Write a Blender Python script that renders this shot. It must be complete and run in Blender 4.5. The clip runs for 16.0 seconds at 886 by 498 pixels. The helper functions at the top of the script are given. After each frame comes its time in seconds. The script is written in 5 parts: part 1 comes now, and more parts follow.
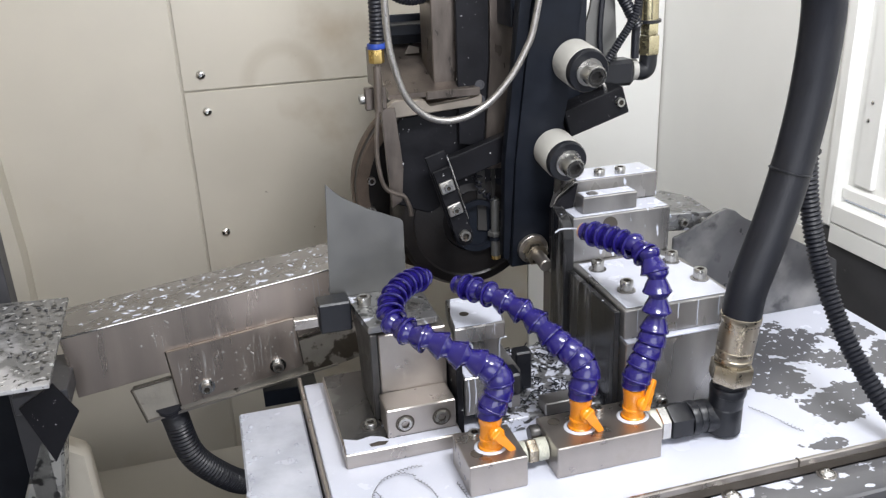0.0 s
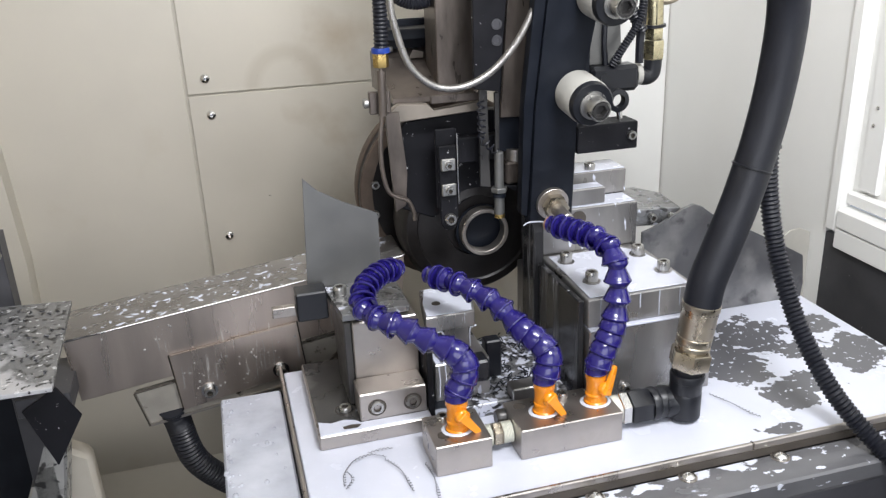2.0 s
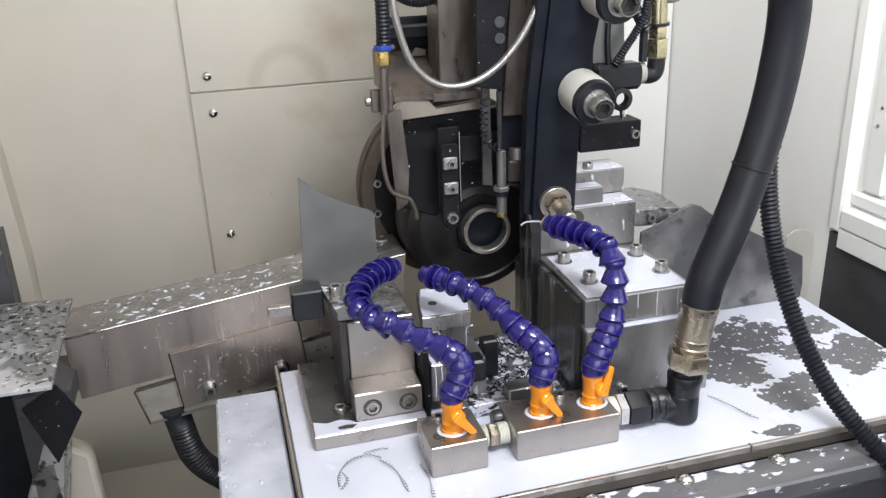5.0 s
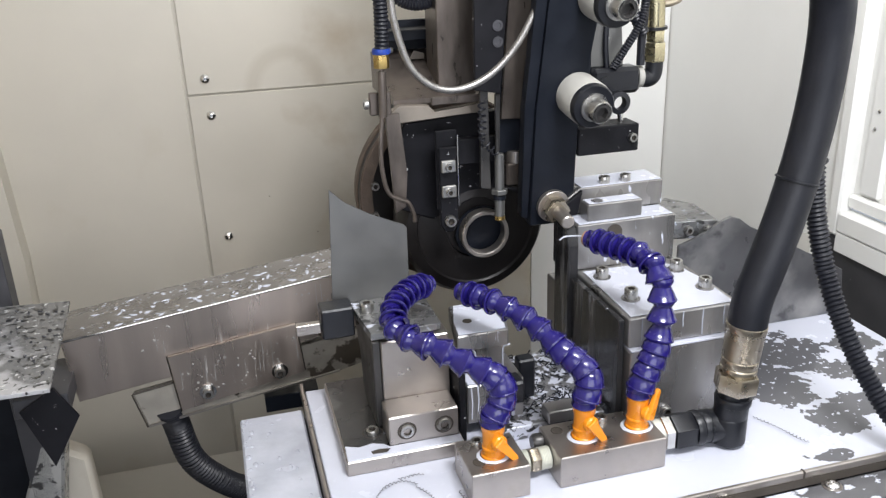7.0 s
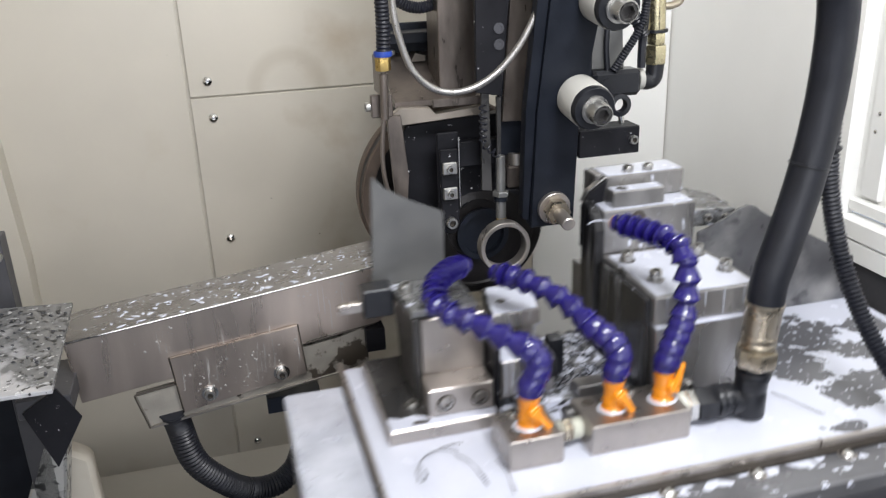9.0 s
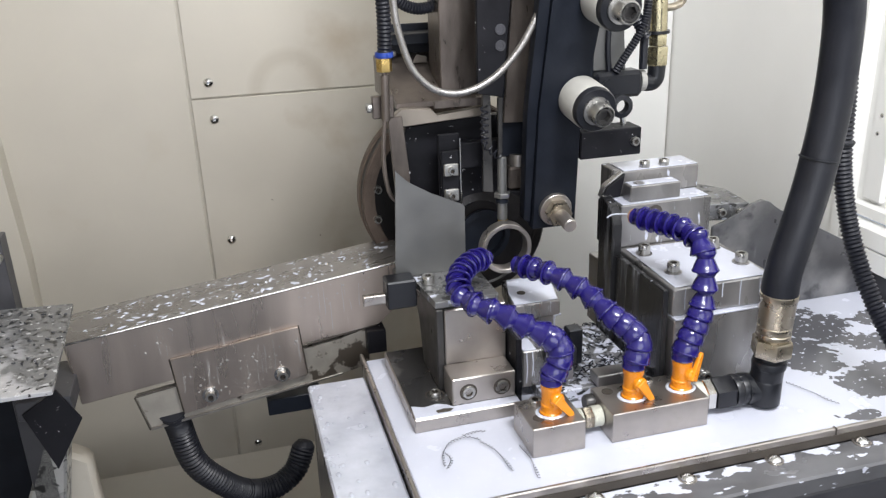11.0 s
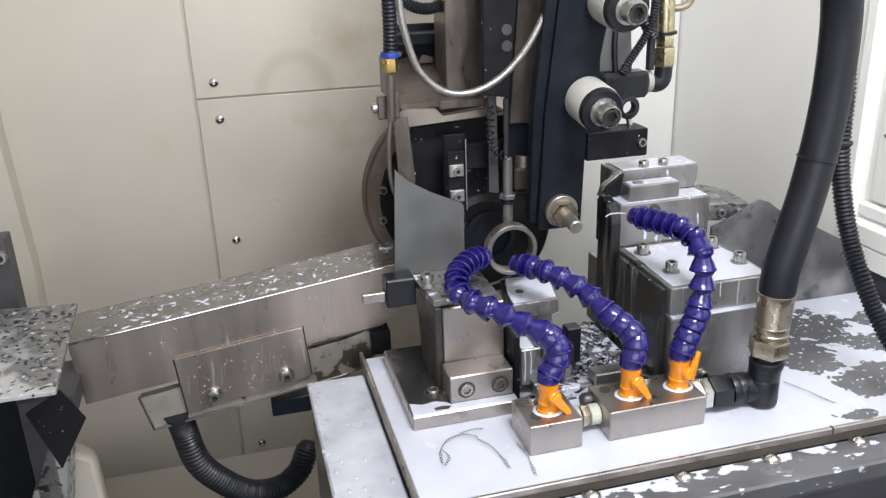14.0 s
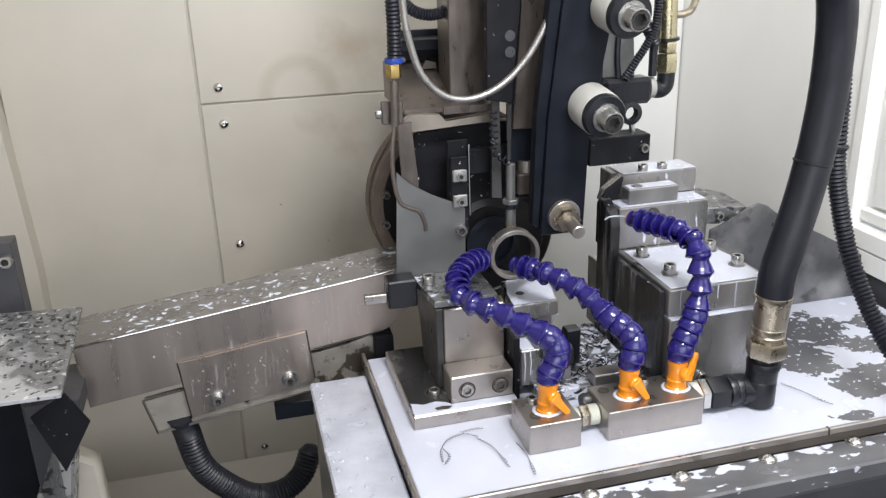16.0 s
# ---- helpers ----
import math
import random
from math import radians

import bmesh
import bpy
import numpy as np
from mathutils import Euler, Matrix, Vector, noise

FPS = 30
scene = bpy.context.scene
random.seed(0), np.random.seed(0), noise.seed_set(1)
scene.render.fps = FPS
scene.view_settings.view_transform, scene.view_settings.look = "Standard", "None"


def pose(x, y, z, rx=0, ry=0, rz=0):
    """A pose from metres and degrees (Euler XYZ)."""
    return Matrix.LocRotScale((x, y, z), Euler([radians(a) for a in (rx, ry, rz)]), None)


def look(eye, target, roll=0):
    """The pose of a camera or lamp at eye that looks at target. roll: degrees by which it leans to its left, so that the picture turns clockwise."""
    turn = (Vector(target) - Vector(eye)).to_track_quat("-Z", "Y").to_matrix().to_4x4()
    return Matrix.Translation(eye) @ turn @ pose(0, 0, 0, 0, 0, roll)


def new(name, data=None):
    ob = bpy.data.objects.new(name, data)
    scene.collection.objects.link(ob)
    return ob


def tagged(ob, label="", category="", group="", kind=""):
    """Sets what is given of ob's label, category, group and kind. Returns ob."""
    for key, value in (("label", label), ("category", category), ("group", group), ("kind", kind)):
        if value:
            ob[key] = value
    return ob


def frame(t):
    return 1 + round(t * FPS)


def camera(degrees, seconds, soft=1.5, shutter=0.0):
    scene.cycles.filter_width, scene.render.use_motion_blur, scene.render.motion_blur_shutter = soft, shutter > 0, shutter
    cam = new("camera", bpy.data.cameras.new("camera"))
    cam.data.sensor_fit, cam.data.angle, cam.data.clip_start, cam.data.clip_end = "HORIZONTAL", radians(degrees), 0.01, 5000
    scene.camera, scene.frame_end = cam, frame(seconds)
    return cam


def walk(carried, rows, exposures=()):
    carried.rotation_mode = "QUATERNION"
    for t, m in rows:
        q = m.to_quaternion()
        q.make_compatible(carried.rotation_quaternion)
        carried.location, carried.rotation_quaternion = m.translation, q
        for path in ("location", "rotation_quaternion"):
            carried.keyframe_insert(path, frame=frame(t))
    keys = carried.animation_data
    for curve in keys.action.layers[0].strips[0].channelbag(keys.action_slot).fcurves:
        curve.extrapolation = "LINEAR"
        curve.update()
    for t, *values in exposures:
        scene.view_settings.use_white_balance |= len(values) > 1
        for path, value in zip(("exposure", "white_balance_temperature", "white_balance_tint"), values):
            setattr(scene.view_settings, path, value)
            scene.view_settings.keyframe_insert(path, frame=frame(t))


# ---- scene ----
cam = camera(55.8, 16.0, soft=1.3, shutter=0.9)
PATH = [
    (0, -0.2959, -0.5805, 0.4322, 68.376, 2.236, -15.912),
    (0.5, -0.2963, -0.5835, 0.4322, 68.491, 2.174, -15.831),
    (1, -0.2961, -0.5825, 0.4335, 68.644, 2.148, -15.595),
    (1.5, -0.2949, -0.5794, 0.4324, 68.623, 2.173, -15.552),
    (2, -0.2958, -0.5790, 0.4326, 68.629, 2.154, -15.635),
    (2.5, -0.2948, -0.5782, 0.4322, 68.612, 2.041, -15.479),
    (3, -0.2952, -0.5753, 0.4310, 68.560, 1.997, -15.480),
    (3.5, -0.2951, -0.5753, 0.4314, 68.567, 1.917, -15.455),
    (4, -0.2951, -0.5769, 0.4312, 68.626, 2.003, -15.370),
    (6.5, -0.2951, -0.5740, 0.4304, 68.543, 1.931, -15.619),
    (7, -0.2955, -0.5760, 0.4320, 68.724, 1.890, -15.576),
    (7.5, -0.2959, -0.5780, 0.4307, 68.950, 1.853, -15.469),
    (8, -0.2956, -0.5795, 0.4319, 68.973, 1.892, -15.429),
    (8.5, -0.2958, -0.5794, 0.4318, 68.959, 1.926, -15.460),
    (9, -0.2960, -0.5788, 0.4324, 68.894, 1.912, -15.468),
    (11.5, -0.2956, -0.5757, 0.4309, 69.062, 1.862, -15.347),
    (12, -0.2953, -0.5736, 0.4309, 68.913, 1.833, -15.266),
    (12.5, -0.2951, -0.5736, 0.4314, 68.932, 1.776, -15.181),
    (13, -0.2958, -0.5745, 0.4316, 69.038, 1.727, -15.191),
    (13.5, -0.2962, -0.5737, 0.4314, 69.027, 1.672, -15.067),
    (14, -0.2956, -0.5739, 0.4301, 69.111, 1.775, -15.015),
    (14.5, -0.2963, -0.5738, 0.4305, 69.101, 1.895, -14.846),
    (15, -0.2959, -0.5752, 0.4308, 69.230, 1.901, -14.786),
    (15.5, -0.2973, -0.5775, 0.4316, 69.304, 1.860, -14.831),
    (16, -0.2968, -0.5769, 0.4314, 69.440, 1.713, -14.799),
]
walk(cam, [(t, pose(x, y, z, a, b, c)) for t, x, y, z, a, b, c in PATH])

# ---- light ----
scene.view_settings.exposure = 0.0
world = bpy.data.worlds.new("workshop")
world.use_nodes = True
world.node_tree.nodes["Background"].inputs[0].default_value = (0.75, 0.82, 0.95, 1)
world.node_tree.nodes["Background"].inputs[1].default_value = 0.6
scene.world = world


def area_lamp(name, at, to, sx, sy, watts, colour):
    data = bpy.data.lights.new(name, "AREA")
    data.shape, data.size, data.size_y, data.energy, data.color = "RECTANGLE", sx, sy, watts, colour
    ob = new(name, data)
    ob.matrix_world = look(at, to)
    return ob


area_lamp("machine_lamp", (0.0, -0.46, 0.92), (0.42, 0.50, 0.12), 0.34, 0.12, 11.2, (0.958, 0.968, 1.0))
area_lamp("door_light", (-0.30, -1.15, 0.48), (-0.15, 0.4, 0.05), 1.0, 0.7, 6.6, (0.94, 0.95, 1.0))


# ---- materials ----
def mat(name, base, rough=0.5, metal=0.0, var=0.12, scale=60.0, bump=0.15, bscale=300.0, spots=None, coat=0.0, stretch=(1, 1, 1), arc=None, pools=None, spec=0.5):
    """Principled material with two scales of colour variation, roughness variation and relief. spots: (colour, scale, low, high, roughness)."""
    m = bpy.data.materials.new(name)
    m.use_nodes = True
    nt = m.node_tree
    n, l = nt.nodes, nt.links
    p = n["Principled BSDF"]
    tc = n.new("ShaderNodeTexCoord")
    mp = n.new("ShaderNodeMapping")
    mp.inputs["Scale"].default_value = stretch
    l.new(tc.outputs["Object"], mp.inputs["Vector"])

    def tex(s, detail=4.0):
        t = n.new("ShaderNodeTexNoise")
        t.inputs["Scale"].default_value, t.inputs["Detail"].default_value = s, detail
        l.new(mp.outputs["Vector"], t.inputs["Vector"])
        return t

    def mixc(f, a, b):
        x = n.new("ShaderNodeMix")
        x.data_type = "RGBA"
        for sock, val in ((x.inputs[0], f), (x.inputs[6], a), (x.inputs[7], b)):
            if isinstance(val, (int, float)):
                sock.default_value = val
            elif isinstance(val, tuple):
                sock.default_value = (*val, 1)
            else:
                l.new(val, sock)
        return x.outputs[2]

    def ramp(t, lo, hi, a=0.0, b=1.0):
        r = n.new("ShaderNodeMapRange")
        for i, v in enumerate((lo, hi, a, b)):
            r.inputs[1 + i].default_value = v
        l.new(t, r.inputs[0])
        return r.outputs[0]

    big, small = tex(scale * 0.12), tex(scale)
    dark = tuple(c * (1 - 2.2 * var) for c in base)
    light = tuple(min(1, c * (1 + var)) for c in base)
    col = mixc(ramp(big.outputs[0], 0.3, 0.7), dark, base)
    col = mixc(ramp(small.outputs[0], 0.35, 0.75, 0, 0.6), col, light)
    ro = ramp(small.outputs[0], 0.3, 0.7, max(0.02, rough - 0.1), min(1, rough + 0.1))
    me = metal
    if pools:
        # bare wet patches with ragged rims: (colour, roughness, [(x, y, half length, half width), ...])
        pcol, prough, rings = pools
        near = None
        for px, py, prx, pry in rings:
            sub = n.new("ShaderNodeVectorMath")
            sub.operation = "SUBTRACT"
            l.new(tc.outputs["Object"], sub.inputs[0])
            sub.inputs[1].default_value = (px, py, 0)
            mul = n.new("ShaderNodeVectorMath")
            mul.operation = "MULTIPLY"
            l.new(sub.outputs["Vector"], mul.inputs[0])
            mul.inputs[1].default_value = (1 / prx, 1 / pry, 0)
            size = n.new("ShaderNodeVectorMath")
            size.operation = "LENGTH"
            l.new(mul.outputs["Vector"], size.inputs[0])
            if near is None:
                near = size.outputs["Value"]
            else:
                low = n.new("ShaderNodeMath")
                low.operation = "SMOOTH_MIN"
                low.inputs[2].default_value = 0.2
                l.new(near, low.inputs[0])
                l.new(size.outputs["Value"], low.inputs[1])
                near = low.outputs[0]
        for s, amp in ((38, 2.4), (120, 1.1)):
            add = n.new("ShaderNodeMath")
            add.operation = "ADD"
            l.new(near, add.inputs[0])
            l.new(ramp(tex(s, 3.0).outputs[0], 0.0, 1.0, -amp / 2, amp / 2), add.inputs[1])
            near = add.outputs[0]
        mask = ramp(near, 1.0, 0.94)
        col = mixc(mask, col, pcol)
        rr = n.new("ShaderNodeMix")
        l.new(mask, rr.inputs[0])
        l.new(ro, rr.inputs[2])
        rr.inputs[3].default_value = prough
        ro = rr.outputs[0]
    if spots:
        for sc, s, lo, hi, sr, *grad in spots:
            source = tex(s, 5.0).outputs[0]
            if grad:
                # the noise rises towards one side: (way, strength, from where)
                dot = n.new("ShaderNodeVectorMath")
                dot.operation = "DOT_PRODUCT"
                l.new(tc.outputs["Object"], dot.inputs[0])
                dot.inputs[1].default_value = grad[0]
                add = n.new("ShaderNodeMath")
                add.operation = "ADD"
                l.new(source, add.inputs[0])
                l.new(ramp(dot.outputs["Value"], *grad[1]), add.inputs[1])
                source = add.outputs[0]
            mask = ramp(source, lo, hi)
            col = mixc(mask, col, sc)
            rr = n.new("ShaderNodeMix")
            l.new(mask, rr.inputs[0])
            l.new(ro, rr.inputs[2])
            rr.inputs[3].default_value = sr
            ro = rr.outputs[0]
            if metal:
                mm = n.new("ShaderNodeMix")
                l.new(mask, mm.inputs[0])
                if isinstance(me, float) or isinstance(me, int):
                    mm.inputs[2].default_value = me
                else:
                    l.new(me, mm.inputs[2])
                mm.inputs[3].default_value = 0.0
                me = mm.outputs[0]
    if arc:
        # arch-shaped darker band: centre x, z, radius, half width, lower limit
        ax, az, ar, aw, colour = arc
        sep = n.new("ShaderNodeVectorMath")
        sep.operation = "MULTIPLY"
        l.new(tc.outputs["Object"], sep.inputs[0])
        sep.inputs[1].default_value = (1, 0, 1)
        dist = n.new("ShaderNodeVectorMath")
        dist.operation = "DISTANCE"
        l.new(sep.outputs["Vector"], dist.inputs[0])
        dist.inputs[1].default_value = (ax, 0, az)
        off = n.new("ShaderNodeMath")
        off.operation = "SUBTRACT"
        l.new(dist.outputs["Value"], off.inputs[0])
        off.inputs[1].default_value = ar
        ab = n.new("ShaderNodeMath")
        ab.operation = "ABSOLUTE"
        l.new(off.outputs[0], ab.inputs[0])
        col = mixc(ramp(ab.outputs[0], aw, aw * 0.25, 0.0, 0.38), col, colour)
    l.new(col, p.inputs["Base Color"])
    l.new(ro, p.inputs["Roughness"])
    if isinstance(me, (int, float)):
        p.inputs["Metallic"].default_value = me
    else:
        l.new(me, p.inputs["Metallic"])
    p.inputs["Specular IOR Level"].default_value = spec
    p.inputs["Coat Weight"].default_value = coat
    p.inputs["Coat Roughness"].default_value = 0.15
    if bump:
        b = n.new("ShaderNodeBump")
        b.inputs["Strength"].default_value, b.inputs["Distance"].default_value = bump, 0.001
        l.new(tex(bscale, 6.0).outputs[0], b.inputs["Height"])
        l.new(b.outputs["Normal"], p.inputs["Normal"])
    return m


FOAM = (0.61, 0.63, 0.72)
# Both cream paints: brown rising with x is grime plus painted column shade.
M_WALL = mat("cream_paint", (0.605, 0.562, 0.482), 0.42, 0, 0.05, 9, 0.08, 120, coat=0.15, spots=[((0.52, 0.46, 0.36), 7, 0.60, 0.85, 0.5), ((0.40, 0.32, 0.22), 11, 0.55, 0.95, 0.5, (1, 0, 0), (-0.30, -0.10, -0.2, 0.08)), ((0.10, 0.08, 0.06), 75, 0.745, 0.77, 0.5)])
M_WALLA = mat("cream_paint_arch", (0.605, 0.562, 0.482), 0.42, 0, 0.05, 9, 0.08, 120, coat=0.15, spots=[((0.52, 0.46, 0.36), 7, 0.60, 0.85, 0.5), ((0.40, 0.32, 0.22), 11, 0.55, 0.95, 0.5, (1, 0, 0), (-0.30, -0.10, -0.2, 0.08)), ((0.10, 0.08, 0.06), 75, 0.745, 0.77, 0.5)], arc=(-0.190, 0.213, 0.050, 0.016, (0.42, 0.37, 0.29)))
M_WALLR = mat("white_paint", (0.88, 0.875, 0.845), 0.4, 0, 0.03, 8, 0.06, 120, coat=0.15)
M_STEEL = mat("ground_steel", (0.45, 0.415, 0.385), 0.34, 0.9, 0.12, 40, 0.04, 700, spots=[((0.30, 0.26, 0.22), 22, 0.62, 0.82, 0.4)])
M_STEELW = mat("wet_steel", (0.37, 0.36, 0.355), 0.31, 0.78, 0.18, 26, 0.12, 400, stretch=(1, 1, 0.3), spots=[((0.20, 0.19, 0.18), 16, 0.55, 0.70, 0.25), (FOAM, 120, 0.665, 0.69, 0.3)])
M_BASE = mat("dark_wet_plate", (0.10, 0.098, 0.098), 0.28, 0.6, 0.25, 18, 0.15, 300, spots=[((0.34, 0.33, 0.32), 12, 0.55, 0.75, 0.3), (FOAM, 60, 0.68, 0.71, 0.25)])
M_STAIN = mat("stainless_sheet", (0.46, 0.395, 0.350), 0.31, 0.85, 0.16, 30, 0.06, 500, stretch=(1, 1, 0.14), spots=[((0.66, 0.65, 0.63), 120, 0.68, 0.74, 0.4), ((0.30, 0.24, 0.20), 9, 0.55, 0.75, 0.3)])
M_STAINTOP = mat("splashed_sheet", (0.33, 0.315, 0.305), 0.3, 0.75, 0.15, 30, 0.2, 300, spots=[(FOAM, 130, 0.66, 0.69, 0.3), ((0.20, 0.19, 0.18), 70, 0.60, 0.66, 0.25)], stretch=(0.7, 1.3, 1))
M_FOAM = mat("coolant_foam", FOAM, 0.22, 0, 0.03, 40, 0.25, 90, coat=0.4)
M_FILM = mat("thin_foam_film", (0.44, 0.46, 0.53), 0.2, 0.0, 0.10, 25, 0.7, 45, coat=0.4, spots=[((0.58, 0.60, 0.67), 20, 0.40, 0.75, 0.2), ((0.1, 0.1, 0.1), 120, 0.75, 0.77, 0.3)])
M_TABLE = mat("foamy_table", FOAM, 0.2, 0, 0.03, 30, 0.2, 60, coat=0.4, pools=((0.105, 0.105, 0.115), 0.16, [(0.262, -0.006, 0.040, 0.044), (0.312, 0.030, 0.040, 0.045), (0.345, -0.010, 0.035, 0.022), (0.392, -0.030, 0.050, 0.036), (0.39, 0.035, 0.028, 0.022), (0.282, -0.083, 0.026, 0.024), (0.312, -0.072, 0.030, 0.022), (0.234, -0.130, 0.020, 0.010)]),
              spots=[(FOAM, 150, 0.625, 0.655, 0.25)])
M_LEDGE = mat("foamy_ledge", (0.17, 0.17, 0.18), 0.18, 0.3, 0.2, 40, 0.4, 120, stretch=(0.6, 1, 1), spots=[(FOAM, 95, 0.60, 0.63, 0.22, (-0.06, 1, 0), (-0.176, -0.146, -0.03, 0.20))])
M_CHIPS = mat("chips_and_foam", (0.22, 0.22, 0.23), 0.3, 0.4, 0.3, 120, 0.8, 160, spots=[(FOAM, 90, 0.47, 0.51, 0.25), ((0.02, 0.02, 0.022), 150, 0.58, 0.62, 0.4)])
M_TOPP = mat("chip_strewn_steel", (0.30, 0.30, 0.30), 0.28, 0.7, 0.25, 60, 0.5, 160, spots=[(FOAM, 90, 0.62, 0.66, 0.25), ((0.03, 0.03, 0.03), 110, 0.60, 0.64, 0.4)])
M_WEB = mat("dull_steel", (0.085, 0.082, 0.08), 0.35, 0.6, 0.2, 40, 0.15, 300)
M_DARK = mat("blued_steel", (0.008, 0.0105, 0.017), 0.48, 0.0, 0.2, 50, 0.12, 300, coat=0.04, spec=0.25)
M_DARKW = mat("wet_black_casting", (0.010, 0.010, 0.013), 0.5, 0.0, 0.3, 50, 0.3, 150, coat=0.02, spec=0.2, spots=[((0.6, 0.6, 0.62), 190, 0.685, 0.72, 0.3)])
# dark base holds the shade of the blocks' left faces; foam streaks lie over it
M_STREAK = mat("foam_streaked_shaded_steel", (0.035, 0.035, 0.038), 0.26, 0.3, 0.3, 50, 0.3, 150, coat=0.2, stretch=(1, 1, 0.10), spots=[((0.22, 0.22, 0.23), 60, 0.55, 0.68, 0.25), (FOAM, 120, 0.66, 0.71, 0.3)])
M_BROWN = mat("oily_steel", (0.175, 0.148, 0.130), 0.35, 0.7, 0.3, 30, 0.2, 200, stretch=(3, 3, 1))
M_HOOD = mat("oil_stained_steel", (0.33, 0.29, 0.245), 0.4, 0.5, 0.25, 22, 0.2, 200, spots=[((0.03, 0.025, 0.02), 60, 0.70, 0.73, 0.4)])
M_GREY = mat("dark_grey_sheet", (0.09, 0.09, 0.10), 0.4, 0.4, 0.2, 25, 0.2, 150, spots=[((0.45, 0.45, 0.47), 150, 0.72, 0.76, 0.35)])
M_GUARD = mat("wet_grey_sheet", (0.17, 0.17, 0.178), 0.34, 0.6, 0.2, 25, 0.15, 200, spots=[((0.27, 0.265, 0.26), 16, 0.52, 0.75, 0.3), ((0.06, 0.06, 0.065), 24, 0.62, 0.70, 0.3)])
M_FLAP = mat("stained_pale_rubber", (0.50, 0.48, 0.43), 0.5, 0, 0.12, 20, 0.15, 150, spots=[((0.25, 0.21, 0.16), 18, 0.60, 0.72, 0.5)])
M_RUN = mat("dried_coolant", (0.42, 0.40, 0.385), 0.4, 0.2, 0.1, 60, 0.1, 300)
M_SHIELD = mat("grey_sheet", (0.20, 0.20, 0.195), 0.42, 0.7, 0.08, 40, 0.06, 600)
M_CHROME = mat("bright_steel", (0.72, 0.71, 0.69), 0.18, 1.0, 0.08, 90, 0.05, 600)
M_SCREW = mat("screw_steel", (0.50, 0.49, 0.47), 0.3, 0.95, 0.12, 90, 0.05, 600)
M_ZINC = mat("zinc_plated", (0.42, 0.37, 0.29), 0.30, 0.95, 0.05, 90, 0.03, 500)
M_YZINC = mat("yellow_zinc", (0.58, 0.52, 0.34), 0.25, 0.95, 0.12, 90, 0.1, 500)
M_BRASS = mat("brass", (0.62, 0.44, 0.16), 0.3, 0.95, 0.15, 90, 0.1, 500)
M_PURPLE = mat("purple_plastic", (0.014, 0.009, 0.130), 0.18, 0, 0.1, 80, 0.05, 300, coat=0.5)
M_ORANGE = mat("orange_plastic", (0.90, 0.30, 0.01), 0.3, 0, 0.08, 90, 0.05, 300, coat=0.3)
M_RUBBER = mat("black_rubber", (0.006, 0.007, 0.012), 0.48, 0, 0.15, 60, 0.15, 400)
M_CONDUIT = mat("black_conduit", (0.009, 0.010, 0.016), 0.45, 0, 0.15, 60, 0.1, 400)
M_BLACKP = mat("black_plastic", (0.009, 0.010, 0.014), 0.35, 0, 0.15, 60, 0.1, 400)
M_NYLON = mat("white_nylon", (0.40, 0.39, 0.36), 0.4, 0, 0.05, 60, 0.05, 400)
M_BLUE = mat("blue_collar", (0.02, 0.06, 0.35), 0.35, 0, 0.1, 60, 0.05, 400)
M_CERAM = mat("pale_thread", (0.72, 0.72, 0.64), 0.4, 0, 0.08, 80, 0.1, 400)
M_GROOVE = mat("dark_gap", (0.06, 0.05, 0.04), 0.7, 0, 0.2, 60, 0.2, 300)
M_WHEEL = mat("wheel_body", (0.015, 0.013, 0.013), 0.40, 0.3, 0.3, 30, 0.3, 250)
M_ABRASIVE = mat("abrasive_rim", (0.16, 0.12, 0.095), 0.7, 0.1, 0.2, 60, 0.5, 500)

# ---- mesh helpers ----
BASE = {}


def thing(name, label, category, base=(0, 0, 0), group=""):
    ob = new(name)
    ob.location = base
    ob.empty_display_size = 0.01
    BASE[ob] = Vector(base)
    return tagged(ob, label, category, group)


def mesh_of(name, bm, material, smooth=True):
    me = bpy.data.meshes.new(name)
    bmesh.ops.recalc_face_normals(bm, faces=bm.faces)
    bm.to_mesh(me)
    bm.free()
    me.materials.append(material)
    if smooth:
        me.polygons.foreach_set("use_smooth", [True] * len(me.polygons))
        me.set_sharp_from_angle(angle=radians(35))
    return me


def part(name, bm, material, parent, label="", kind=""):
    """One mesh under a thing or a part, given in the coordinates of the place."""
    root = parent
    while root not in BASE:
        root = root.parent
    bm.transform(Matrix.Translation(-BASE[root]))
    ob = new(name, mesh_of(name, bm, material))
    ob.parent = parent
    return tagged(ob, label, "", "", kind)


def piece(name, me, m, parent, label=""):
    """One more object on a shared mesh, at the pose m in the coordinates of the place."""
    root, up = parent, Matrix.Identity(4)
    while root not in BASE:
        up = root.matrix_basis.inverted() @ up
        root = root.parent
    ob = new(name, me)
    ob.parent = parent
    ob.matrix_basis = up @ Matrix.Translation(-BASE[root]) @ m
    return tagged(ob, label)


def setting(name, bm, material, label, category):
    ob = new(name, mesh_of(name, bm, material))
    return tagged(ob, label, category, "", "structure")


def box(x0, x1, y0, y1, z0, z1, bevel=0.0008, bm=None, m=None):
    bm = bm or bmesh.new()
    made = bmesh.ops.create_cube(bm, size=1.0, matrix=Matrix.Translation(((x0 + x1) / 2, (y0 + y1) / 2, (z0 + z1) / 2)) @ Matrix.Diagonal((x1 - x0, y1 - y0, z1 - z0, 1)))["verts"]
    if m:
        bmesh.ops.transform(bm, matrix=m, verts=made)
    if bevel:
        edges = list({e for v in made for e in v.link_edges})
        bmesh.ops.bevel(bm, geom=edges, offset=bevel, segments=1, affect="EDGES")
    return bm


